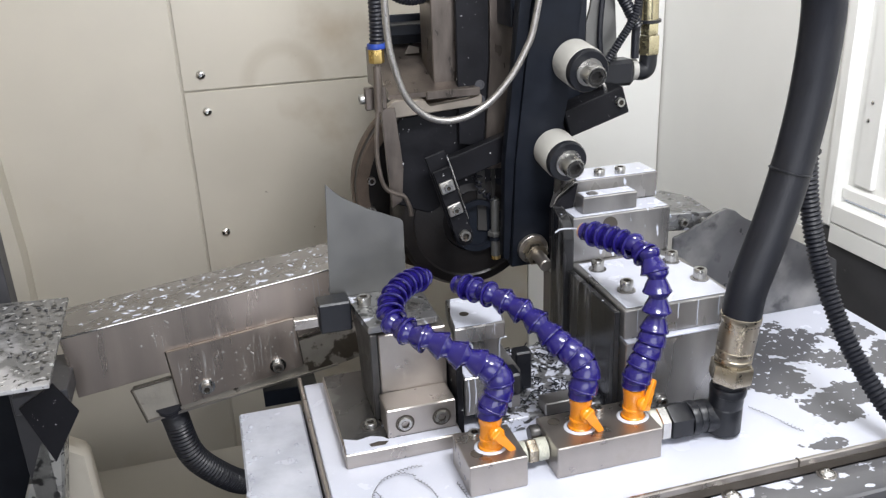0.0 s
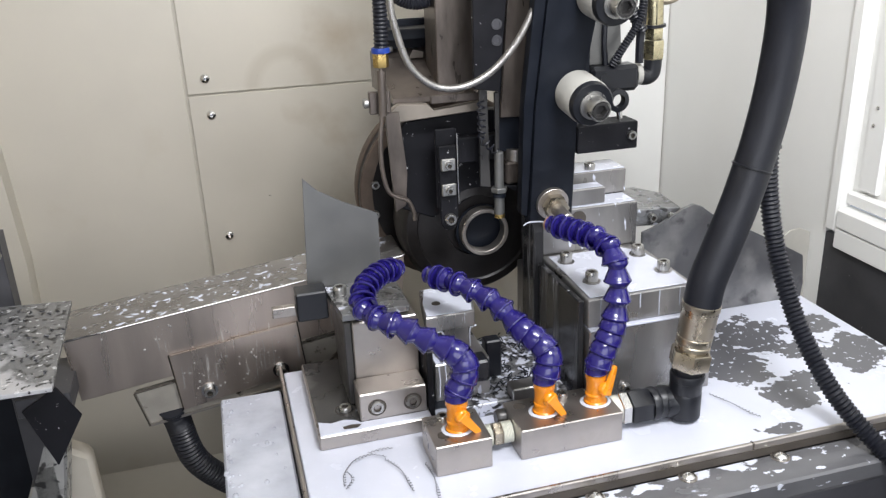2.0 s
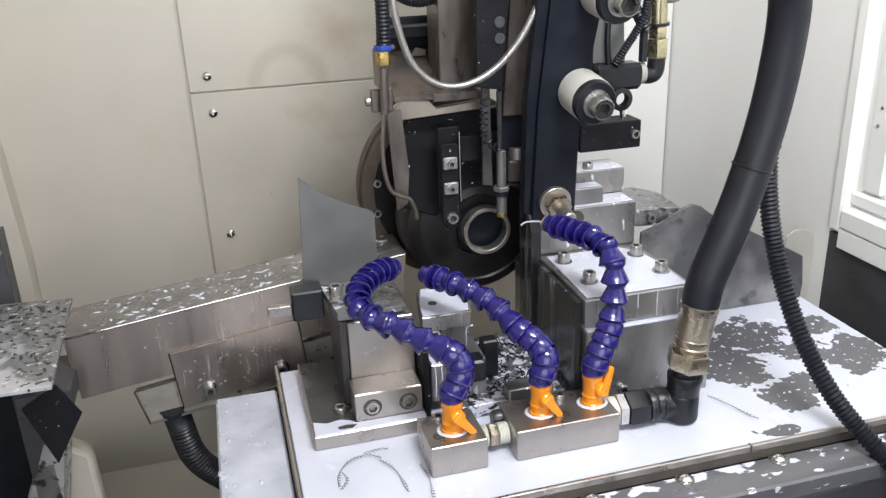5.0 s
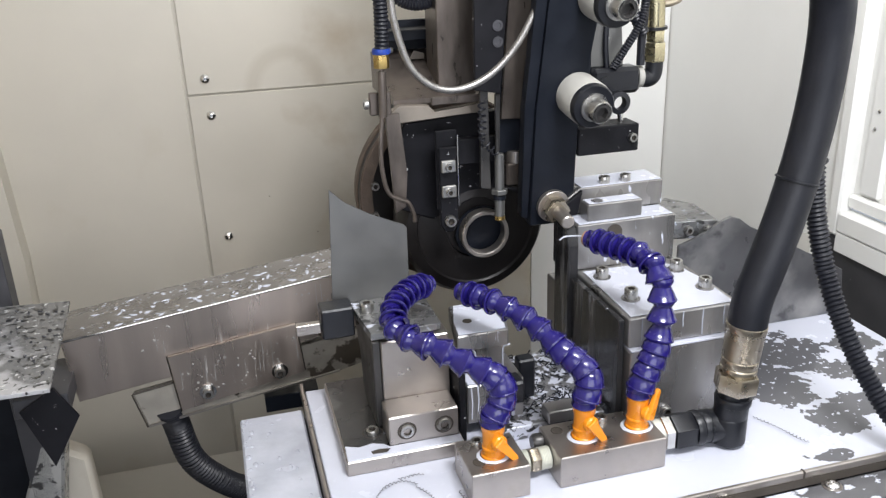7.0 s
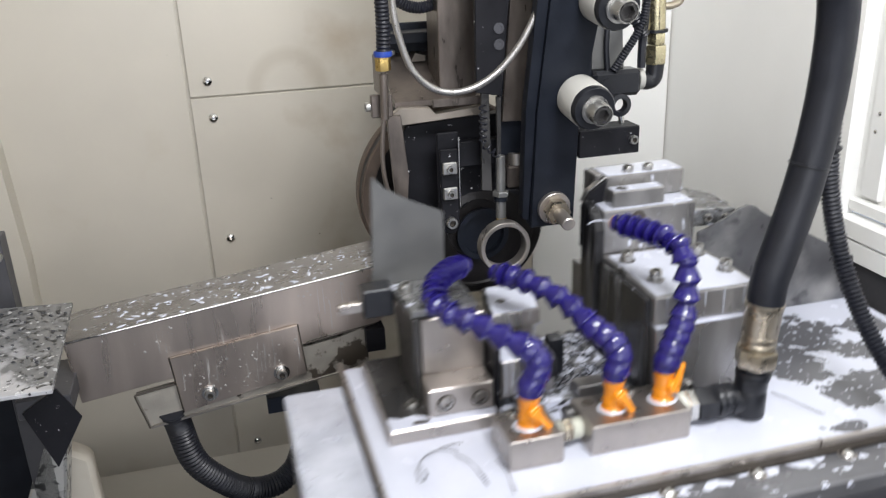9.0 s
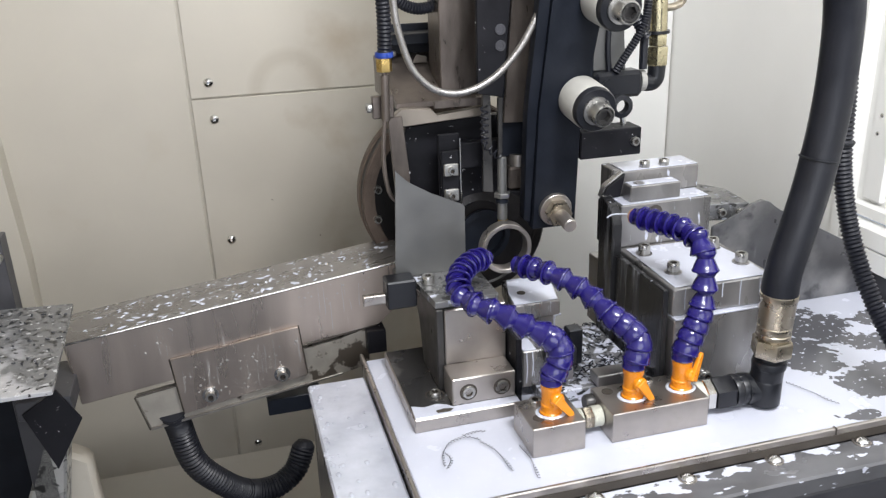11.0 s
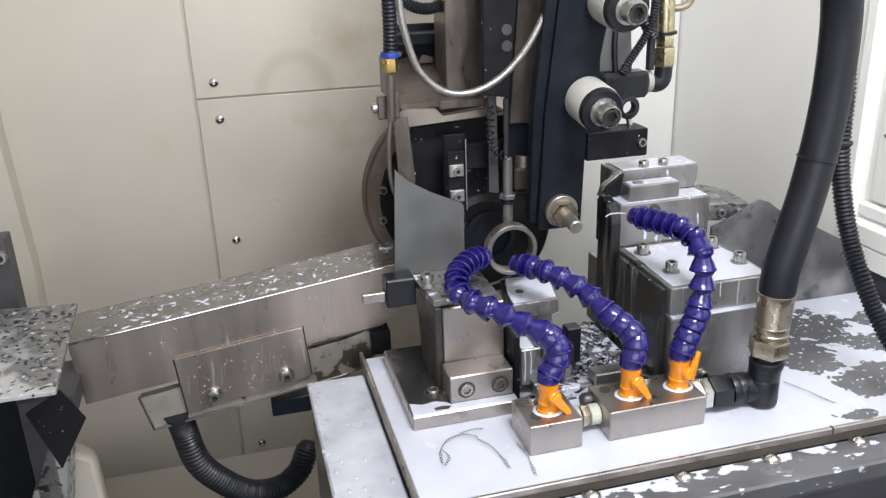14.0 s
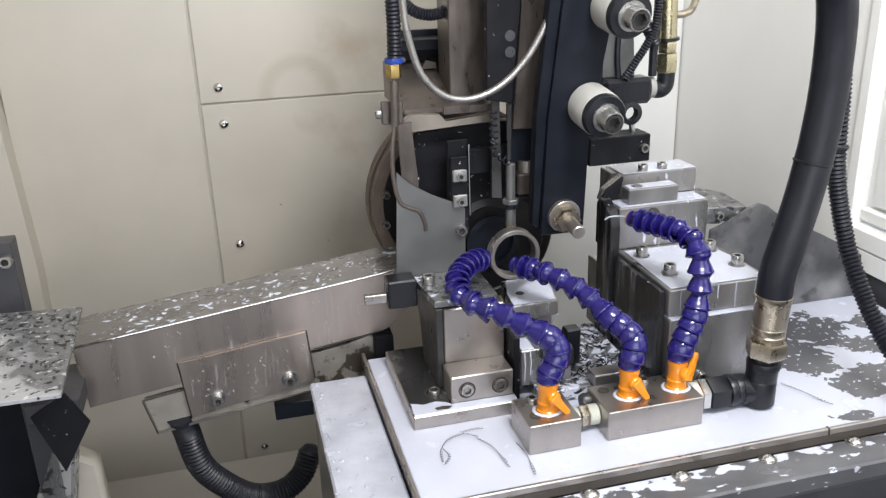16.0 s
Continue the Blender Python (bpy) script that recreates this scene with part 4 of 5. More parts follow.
# ---- supply hose and conduit ----
def supply():
    t = on_table("pipe_elbow", "black plastic pipe elbow screwed to the manifold", "pipe fitting", (0.15, 0.02, 0.0))
    axis = Matrix.Rotation(radians(90), 4, "Y")
    c = part("coupling", lathe([(0, 0), (0.0125, 0), (0.0125, 0.009), (0.0105, 0.0095), (0.0105, 0.010), (0, 0.010)], at(0.0945, 0.024, 0.0165, axis), 20), M_CERAM, t, "pale threaded adapter")
    part("hex_nut", hexagon(0.0155, 0.009, at(0.101, 0.024, 0.0165, axis)), M_CHROME, c)
    part("hex_nut", hexagon(0.0165, 0.020, at(0.1105, 0.023, 0.0165, axis)), M_BLACKP, c)
    part("collar", lathe([(0, 0), (0.0145, 0), (0.0155, 0.002), (0.0155, 0.006), (0.0135, 0.008), (0.0145, 0.010), (0.0145, 0.018), (0, 0.018)], at(0.131, 0.022, 0.0165, axis), 22), M_BLACKP, c)
    bm = tube([(0.146, 0.021, 0.0165), (0.152, 0.020, 0.0165), (0.158, 0.0185, 0.0170), (0.1625, 0.017, 0.0200), (0.1640, 0.0165, 0.0250), (0.1643, 0.016, 0.032), (0.1645, 0.015, 0.046)], 0.0146, 22, 6)
    lathe([(0, -0.0160), (0.0130, -0.0155), (0.0155, -0.0135), (0.0155, 0.010), (0.0145, 0.012), (0, 0.012)], at(0.1635, 0.0165, 0.0170), 22, bm)
    e = part("elbow", bm, M_BLACKP, t, "black plastic elbow")
    part("elbow_rim", lathe([(0.0140, 0), (0.0155, 0.0010), (0.0158, 0.0060), (0.0150, 0.0080), (0.0130, 0.0085), (0.0130, 0.0130), (0, 0.0130)], along((0.1645, 0.015, 0.040), (0.1650, 0.0148, 0.060)), 24), M_BLACKP, e)
    t = on_table("supply_hose", "thick black rubber coolant supply hose with crimped fitting", "hose", (0.166, 0.0145, 0.054))
    a, b = Vector((0.1645, 0.0145, 0.0535)), Vector((0.1670, 0.0135, 0.128))
    m = along(a, b)
    part("hex_fitting", hexagon(0.0185, 0.0165, m), M_ZINC, t)
    part("ferrule", lathe([(0, 0.014), (0.0132, 0.014), (0.0132, 0.0185), (0.0146, 0.0190), (0.0156, 0.020), (0.0156, 0.0225), (0.0148, 0.0235), (0.0154, 0.0245), (0.0156, 0.030), (0.0149, 0.031), (0.0156, 0.032), (0.0162, 0.056), (0.0169, 0.057), (0.0169, 0.062), (0.0160, 0.0625), (0, 0.0625)], m, 28), M_ZINC, t, "crimped zinc-plated ferrule")
    part("hose", tube([m @ Vector((0, 0, 0.055)), (0.1685, 0.014, 0.136), (0.1755, 0.015, 0.160), (0.190, 0.018, 0.206), (0.201, 0.020, 0.259), (0.205, 0.020, 0.312), (0.199, 0.015, 0.367), (0.174, 0.0, 0.422), (0.138, -0.02, 0.485), (0.12, -0.03, 0.56)], 0.0162, 26, 10), M_RUBBER, t)
    part("tie", lathe([(0.0164, 0), (0.0173, 0.0005), (0.0173, 0.0015), (0.0164, 0.002)], along((0.1960, 0.019, 0.234), (0.1975, 0.0192, 0.241)), 24), M_BLACKP, t)
    k = on_table("conduit", "black corrugated plastic conduit beside the supply hose", "conduit", (0.25, 0.0, 0.1))
    part("hose", tube([(0.211, 0.032, 0.43), (0.225, 0.043, 0.363), (0.236, 0.046, 0.291), (0.239, 0.045, 0.235), (0.244, 0.042, 0.196), (0.252, 0.033, 0.152), (0.258, 0.016, 0.115), (0.267, -0.006, 0.077), (0.280, -0.035, 0.040), (0.300, -0.060, 0.010), (0.318, -0.095, -0.012), (0.335, -0.14, -0.03), (0.35, -0.2, -0.045)], 0.0088, 14, 8, 0.0018, 0.0040), M_CONDUIT, k)
    part("tie", lathe([(0.0090, 0), (0.0098, 0.0005), (0.0098, 0.0025), (0.0090, 0.003)], along((0.239, 0.045, 0.238), (0.239, 0.045, 0.245)), 18), M_BLACKP, k)
    return t, k


SUPPLY, CONDUIT = supply()


# ---- curled chips on the foam ----
def chip_curls():
    random.seed(7)
    for path in ([(-0.151, 0.010), (-0.148, 0.028), (-0.138, 0.042), (-0.122, 0.047), (-0.110, 0.040)], [(-0.150, 0.006), (-0.143, 0.018), (-0.146, 0.030)], [(-0.112, 0.037), (-0.104, 0.024), (-0.100, 0.006), (-0.098, -0.014)], [(-0.124, 0.050), (-0.108, 0.052), (-0.102, 0.050)],
                 [(-0.080, 0.020), (-0.0775, 0.004), (-0.079, -0.014), (-0.081, -0.030)], [(0.206, 0.040), (0.215, 0.022), (0.224, -0.002), (0.228, -0.010)]):
        t = on_table("steel_chip", "curled dark steel grinding chip lying on the foam", "chip", (*path[0], 0.0), "curled chips")
        run = even(smooth_path([(x, y, 0.0012) for x, y in path], 8), 0.0007)
        coil = []
        for i, (q, w) in enumerate(run):
            side = Vector((-w.y, w.x, 0))
            r = 0.0010 + 0.0006 * math.sin(i * 0.13) * math.sin(i * 0.031)
            coil.append(q + side * r * math.cos(i * 1.25) + Vector((0, 0, 1)) * (0.0012 + r * 0.6 * math.sin(i * 1.25)))
        part("coil", tube(coil, 0.00028, 4, 3), M_GREY, t)


chip_curls()


def drain_flap():
    t = thing("rubber_flap", "pale stained rubber flap beside the door sill", "flap", (0.43, 0.3, 0.0))
    part("flap", prism([(0.416, -0.25), (0.401, 0.029), (0.412, 0.036), (0.426, 0.037), (0.443, 0.03), (0.443, 0.018), (0.443, -0.015), (0.443, -0.051), (0.443, -0.109), (0.443, -0.25)], "y", 0.300, 0.303, 0.0008), M_FLAP, t)


drain_flap()


# ---- wheel head ----
def wheel_head():
    t = thing("wheel_head", "dark oily grinding wheel head with guard frame", "wheel head", (-0.04, 0.34, 0.14))
    wheel = part("grinding_wheel", lathe([(0, 0), (0.05, 0), (0.052, 0.002), (0.090, 0.002), (0.102, 0.006), (0.1065, 0.012), (0.1065, 0.03), (0, 0.03)], at(-0.047, 0.345, 0.145, FRONT), 64), M_WHEEL, t, "dark worn grinding wheel")
    part("abrasive_rim", lathe([(0.1067, 0.0), (0.1085, 0.002), (0.1085, 0.014), (0.1067, 0.016)], at(-0.047, 0.345, 0.145, FRONT), 64), M_ABRASIVE, wheel)
    part("abrasive_face", lathe([(0.0925, 0.0300), (0.0930, 0.0312), (0.1050, 0.0312), (0.1072, 0.0290)], at(-0.047, 0.345, 0.145, FRONT), 64), M_ABRASIVE, wheel)
    for x, z in ((-0.138, 0.125), (-0.136, 0.16)):
        piece("cap_screw", CAP10, at(x, 0.3148, z, FRONT), wheel)
    part("drum", lathe([(0, 0), (0.078, 0), (0.081, 0.004), (0.081, 0.040), (0.076, 0.048), (0.066, 0.052), (0.064, 0.05), (0.050, 0.052), (0.034, 0.056), (0.033, 0.052), (0, 0.050)], at(-0.042, 0.29, 0.126, FRONT), 64), M_WHEEL, t, "dark round chuck drum")
    part("bore", lathe([(0, 0), (0.026, 0), (0.029, 0.006), (0.029, 0.010), (0.0235, 0.010), (0.0235, 0.002), (0, 0.002)], at(-0.038, 0.239, 0.121, FRONT), 40), M_DARK, t)
    part("black_plate", prism([(-0.126, 0.155), (-0.124, 0.232), (-0.116, 0.246), (-0.035, 0.250), (0.02, 0.250), (0.02, 0.175), (-0.03, 0.168), (-0.06, 0.150), (-0.09, 0.140)], "y", 0.236, 0.25, 0.0015), M_DARKW, t, "wet black cast cover")
    part("spindle_housing", box(-0.05, 0.05, 0.3455, 0.69, 0.06, 0.20, 0.01), M_DARK, t)
    f = part("hood_shelf", prism([(-0.134, 0.262), (-0.125, 0.268), (-0.095, 0.266), (-0.09, 0.258), (-0.045, 0.262), (-0.040, 0.266), (-0.035, 0.266), (-0.035, 0.255), (-0.128, 0.250)], "y", 0.215, 0.2250, 0.001), M_HOOD, t, "stained steel hood shelf")
    part("hood_floor", prism([(0.2255, 0.2665), (0.2255, 0.2715), (0.300, 0.300), (0.334, 0.305), (0.334, 0.2665)], "x", -0.128, -0.037), M_BROWN, f, "stained sloping hood floor")
    part("gasket", prism([(-0.095, 0.300), (-0.079, 0.300), (-0.079, 0.306), (-0.090, 0.309)], "y", 0.291, 0.2925, 0.0003), M_GROOVE, f)
    piece("cap_screw", CAP10, at(-0.112, 0.312, 0.306), f)
    part("hood_strip", box(-0.093, -0.038, 0.212, 0.2148, 0.266, 0.274, 0.0006), M_BROWN, f)
    part("hood_back", box(-0.114, -0.05, 0.335, 0.34, 0.2725, 0.336, 0.001), M_DARK, t)
    part("hood_rail", box(-0.116, -0.04, 0.30, 0.334, 0.318, 0.329, 0.001), M_DARK, t)
    part("hood_column", box(-0.078, -0.036, 0.240, 0.285, 0.2745, 0.62, 0.001), M_BROWN, t, "brown-stained upright bar")
    part("hood_side", prism([(-0.140, 0.262), (-0.126, 0.262), (-0.121, 0.20), (-0.124, 0.166), (-0.135, 0.16), (-0.137, 0.20)], "y", 0.2105, 0.2145, 0.0005), M_BROWN, t)
    part("clip", box(-0.155, -0.134, 0.208, 0.2148, 0.262, 0.284, 0.001), M_BROWN, t)
    piece("cap_screw", CAP10, at(-0.1555, 0.211, 0.273, Matrix.Rotation(radians(-90), 4, "Y")), t)
    n = thing("coolant_pipe", "thin steel coolant pipe with brass fitting and black tube", "pipe", (-0.143, 0.2, 0.31))
    part("tube", tube([(-0.150, 0.20, 0.55), (-0.146, 0.20, 0.44), (-0.143, 0.20, 0.40), (-0.141, 0.20, 0.371), (-0.141, 0.20, 0.345), (-0.142, 0.20, 0.324)], 0.0072, 14, 6, 0.0012, 0.0036), M_CONDUIT, n, "black corrugated tube")
    part("collar", lathe([(0, 0), (0.0085, 0), (0.009, 0.002), (0.0085, 0.005), (0, 0.005)], at(-0.1425, 0.20, 0.321), 18), M_BLUE, n, "blue push-in collar")
    part("fitting", hexagon(0.0075, 0.013, at(-0.1428, 0.20, 0.308)), M_BRASS, n, "brass hex fitting")
    part("pipe", tube([(-0.143, 0.20, 0.31), (-0.144, 0.20, 0.274), (-0.148, 0.20, 0.236), (-0.148, 0.20, 0.208), (-0.143, 0.20, 0.186), (-0.132, 0.20, 0.178), (-0.124, 0.20, 0.174), (-0.119, 0.20, 0.162), (-0.118, 0.20, 0.153)], 0.0022, 10), M_BROWN, n)
    part("pipe_sleeve", rod((-0.143, 0.20, 0.305), (-0.144, 0.20, 0.262), 0.0042, 14), M_BROWN, n)
    c = thing("cable", "black cable loop above the hood", "cable", (-0.1, 0.24, 0.37))
    part("loop", tube([(-0.132, 0.26, 0.44), (-0.126, 0.26, 0.388), (-0.113, 0.26, 0.366), (-0.092, 0.26, 0.3575), (-0.071, 0.26, 0.364), (-0.058, 0.26, 0.386), (-0.053, 0.26, 0.44)], 0.0062, 12, 8, 0.0009, 0.003), M_CONDUIT, c)


wheel_head()

RING = thing("bearing_ring", "bright ground steel bearing ring", "ring", (-0.039, 0.2, 0.126))
part("ring", lathe([(0.0213, 0), (0.0250, 0), (0.0260, 0.001), (0.0260, 0.013), (0.0252, 0.014), (0.0222, 0.014), (0.0213, 0.013), (0.0213, 0.0)], at(-0.039, 0.214, 0.126, FRONT), 56), M_STEEL, RING)


# ---- loading slide, leaning towards the front ----
SLIDE_AT = (0.011, 0.13, 0.166)
LEAN = 8.0


def slide():
    """Built in its own frame: z up along the slide, -y out of its face."""
    t = thing("loading_slide", "dark blued steel slide with white nylon rollers", "slide", SLIDE_AT)
    TILT = Matrix.Translation(SLIDE_AT) @ Matrix.Rotation(radians(LEAN), 4, "X")

    def put(name, bm, material, parent, label=""):
        bm.transform(TILT)
        return part(name, bm, material, parent, label)

    put("bar", prism([(-0.022, -0.022), (0.0240, -0.022), (0.0205, 0.09), (0.034, 0.20), (0.038, 0.262), (-0.010, 0.262), (-0.016, 0.20), (-0.022, 0.10)], "y", 0.026, 0.040, 0.0012), M_DARK, t)
    put("edge_bar", prism([(-0.030, -0.012), (-0.0225, -0.016), (-0.0225, 0.10), (-0.0165, 0.20), (-0.012, 0.262), (-0.024, 0.262), (-0.032, 0.10)], "y", 0.030, 0.042, 0.0008), M_DARK, t)
    put("top_plate", box(-0.012, 0.040, 0.030, 0.040, 0.2625, 0.48, 0.001), M_WEB, t, "grey steel head plate")
    # guide plates beside the bar stand upright
    part("side_strip", prism([(-0.029, 0.251), (0.000, 0.250), (0.008, 0.366), (0.010, 0.62), (-0.018, 0.62), (-0.020, 0.366)], "y", 0.190, 0.196, 0.0006), M_BROWN, t, "oily guide strip")
    g = part("guide_plate", prism([(-0.056, 0.282), (-0.0305, 0.277), (-0.0225, 0.366), (-0.020, 0.62), (-0.054, 0.62)], "y", 0.188, 0.194, 0.0006), M_DARKW, t)
    for z in (0.341, 0.326):
        part("slot_screw", lathe([(0.0052, 0), (0.0052, 0.001), (0.0030, 0.001), (0.0028, 0.0004), (0, 0.0004)], at(-0.0325, 0.188, z, FRONT), 14), M_GREY, g)
    part("tie_plate", box(-0.030, 0.03, 0.1965, 0.204, 0.215, 0.60, 0.0008), M_DARK, t)
    part("tie_block", box(-0.012, 0.03, 0.15, 0.1963, 0.40, 0.46, 0.001), M_DARK, t)
    for x, z in ((0.0164, 0.1122), (0.0303, 0.2009)):
        r = put("roller", lathe([(0, 0), (0.0195, 0), (0.0210, 0.002), (0.0210, 0.0305), (0.0202, 0.032), (0, 0.032)], at(x, 0.0258, z, FRONT), 36), M_NYLON, t, "white nylon roller")
        put("black_cap", lathe([(0, 0), (0.0202, 0), (0.0202, 0.005), (0.019, 0.007), (0.0, 0.007)], at(x, -0.0064, z, FRONT), 36), M_BLACKP, r)
        put("bolt", lathe([(0, 0), (0.0130, 0), (0.0130, 0.002), (0.0102, 0.002), (0.0102, 0.0155), (0.0092, 0.017), (0.0085, 0.017)], at(x, -0.0136, z, FRONT), 28), M_SCREW, r, "socket head bolt")
        put("socket", lathe([(0.0086, 0.017), (0.0058, 0.017), (0.0056, 0.011), (0, 0.011)], at(x, -0.0136, z, FRONT), 6), M_WEB, r)
    st = put("stud", rod((0, 0.0255, 0.0), (0, -0.016, 0.0), 0.0066, 20, None, 0.001), M_STEEL, t, "bright threaded stud")
    put("washer", rod((0, 0.0258, 0), (0, 0.0200, 0), 0.0165, 28, None, 0.0005), M_STEEL, st)
    put("nut", hexagon(0.0128, 0.012, at(0, 0.0198, 0, FRONT)), M_ZINC, st)
    return t


def probe_holder():
    t = thing("probe_holder", "oily steel hanger strips holding a small measuring probe", "probe", (-0.03, 0.19, 0.2))
    part("hanger", prism([(-0.049, 0.280), (-0.041, 0.280), (-0.039, 0.180), (-0.050, 0.182)], "y", 0.194, 0.198, 0.0005), M_WEB, t, "thin oily hanger strip")
    part("hanger", prism([(-0.034, 0.276), (-0.029, 0.276), (-0.030, 0.215), (-0.034, 0.215)], "y", 0.192, 0.196, 0.0005), M_WEB, t)
    p = part("probe", rod((-0.032, 0.188, 0.218), (-0.032, 0.188, 0.180), 0.0048, 14, None, 0.001), M_SHIELD, t, "small steel probe")
    part("probe_nut", hexagon(0.0085, 0.005, at(-0.032, 0.188, 0.176)), M_SHIELD, p)
    part("probe_nut", lathe([(0, 0), (0.0066, 0), (0.0066, 0.004), (0, 0.004)], at(-0.032, 0.188, 0.171), 14), M_DARK, p)
    part("probe_tip", rod((-0.032, 0.188, 0.171), (-0.032, 0.188, 0.153), 0.0052, 14), M_SHIELD, p)
    part("probe_seat", rod((-0.032, 0.188, 0.153), (-0.032, 0.188, 0.149), 0.0054, 14), M_BRASS, p)
    k = part("probe_clamp", box(-0.024, 0.002, 0.189, 0.206, 0.182, 0.205, 0.002), M_BROWN, t)
    part("clamp_ring", lathe([(0.006, 0), (0.0115, 0), (0.0115, 0.012), (0.006, 0.012), (0.006, 0)], at(-0.010, 0.200, 0.2052), 20), M_STEEL, k)
    part("clamp_arm", prism([(-0.026, 0.182), (0.0, 0.178), (0.004, 0.164), (-0.006, 0.170), (-0.02, 0.178)], "y", 0.188, 0.200, 0.0008), M_DARKW, t)
    lead = [(-0.050 + 0.0035 * math.cos(i * 1.1), 0.186 + 0.0035 * math.sin(i * 1.1), 0.270 - i * 0.0011) for i in range(34)]
    lead += [(-0.050 + i * 0.0009 + 0.002 * math.cos(i * 1.1), 0.186 + 0.0035 * math.sin(i * 1.1), 0.232 - i * 0.0008 + 0.0028 * math.cos(i * 1.1)) for i in range(18)]
    part("coiled_lead", tube(lead, 0.0010, 5, 4), M_CONDUIT, t, "black coiled lead")
    return t


PROBE = probe_holder()
SLIDE = slide()


# ---- swinging rocker behind the slide ----
ROCK_AT = (0.012, 0.215, 0.20)


def rocker():
    t = thing("rocker_arm", "wet black rocker arm with clamp fingers", "rocker arm", ROCK_AT)
    part("beam", box(-0.089, 0.058, 0.2085, 0.222, 0.204, 0.230, 0.001), M_DARKW, t)
    e = part("end_block", box(0.0585, 0.127, 0.2005, 0.23, 0.202, 0.231, 0.001), M_DARKW, t, "black end block speckled with coolant")
    piece("cap_screw", CAP10, at(0.119, 0.2005, 0.217, FRONT), e)
    part("stud", rod((0.113, 0.215, 0.231), (0.111, 0.215, 0.243), 0.003, 12), M_CHROME, e)
    part("eye", lathe([(0.007, 0), (0.012, 0.001), (0.012, 0.009), (0.007, 0.010), (0.007, 0)], at(0.108, 0.218, 0.252, FRONT), 24), M_BLACKP, e)
    f = part("finger_plate", box(-0.0925, -0.0705, 0.2045, 0.2082, 0.160, 0.242, 0.001), M_DARKW, t)
    part("finger", prism([(-0.091, 0.145), (-0.086, 0.137), (-0.077, 0.137), (-0.072, 0.145), (-0.072, 0.226), (-0.091, 0.226)], "y", 0.2000, 0.2043, 0.0012), M_DARKW, f)
    for z in (0.201, 0.175):
        b = part("clamp", box(-0.0895, -0.0745, 0.1955, 0.1998, z, z + 0.0125, 0.001), M_SCREW, f)
        piece("cap_screw", CAP10, at(-0.082, 0.1955, z + 0.0062, FRONT) @ Matrix.Scale(0.85, 4), b)
    part("pin", rod((-0.0715, 0.199, 0.165), (-0.0715, 0.199, 0.238), 0.0010, 8), M_CHROME, f)
    piece("end_screw", CAP10, at(-0.0815, 0.200, 0.150, FRONT) @ Matrix.Scale(1.25, 4), f)
    return t


ROCKER = rocker()


# ---- pneumatic fittings and lines ----
def pneumatics():
    t = thing("air_fitting", "black pneumatic elbow with yellow zinc adapters", "fitting", (0.12, 0.24, 0.27))
    part("body", box(0.088, 0.1435, 0.232, 0.258, 0.256, 0.284, 0.004), M_BLACKP, t)
    part("ring", rod((0.1435, 0.245, 0.271), (0.1495, 0.245, 0.271), 0.0115, 18), M_NYLON, t)
    part("elbow", tube([(0.1495, 0.245, 0.270), (0.157, 0.245, 0.268), (0.164, 0.245, 0.272), (0.1655, 0.245, 0.288)], 0.0095, 16, 6), M_BLACKP, t)
    part("hex", hexagon(0.0118, 0.020, at(0.1655, 0.245, 0.286)), M_YZINC, t, "yellow zinc hex adapter")
    part("hex", hexagon(0.0105, 0.012, at(0.1648, 0.245, 0.307)), M_YZINC, t, "yellow zinc hex adapter")
    part("stem", rod((0.1643, 0.245, 0.319), (0.160, 0.245, 0.42), 0.0098, 18), M_YZINC, t)
    part("clip", rod((0.1643, 0.245, 0.3195), (0.1642, 0.245, 0.3225), 0.0125, 18), M_BLACKP, t)
    part("wire", tube([(0.172, 0.25, 0.345), (0.186, 0.25, 0.346), (0.196, 0.25, 0.355), (0.205, 0.25, 0.40)], 0.004, 10), M_ZINC, t)
    part("link", prism([(0.080, 0.284), (0.129, 0.284), (0.124, 0.34), (0.116, 0.40), (0.105, 0.40), (0.096, 0.34)], "y", 0.246, 0.25, 0.001), M_SHIELD, t)
    part("link_cable", tube([(0.108, 0.243, 0.284), (0.106, 0.243, 0.32), (0.112, 0.243, 0.40)], 0.003, 8), M_RUBBER, t)
    part("post", box(0.03, 0.0875, 0.236, 0.262, 0.235, 0.55, 0.002), M_DARK, t)
    c = thing("air_line", "thin black coiled air line", "air line", (0.11, 0.23, 0.3))
    part("line", tube([(0.112, 0.236, 0.284), (0.122, 0.232, 0.302), (0.136, 0.23, 0.325), (0.143, 0.23, 0.35), (0.147, 0.23, 0.43)], 0.0048, 10, 8, 0.001, 0.003), M_CONDUIT, c)
    part("line", tube([(0.145, 0.235, 0.318), (0.133, 0.235, 0.338), (0.122, 0.235, 0.360), (0.112, 0.235, 0.41)], 0.0068, 10, 8, 0.001, 0.0034), M_CONDUIT, c)
    part("line", tube([(0.146, 0.24, 0.284), (0.146, 0.24, 0.31), (0.148, 0.24, 0.34), (0.150, 0.24, 0.41)], 0.0045, 10), M_CONDUIT, c)


pneumatics()


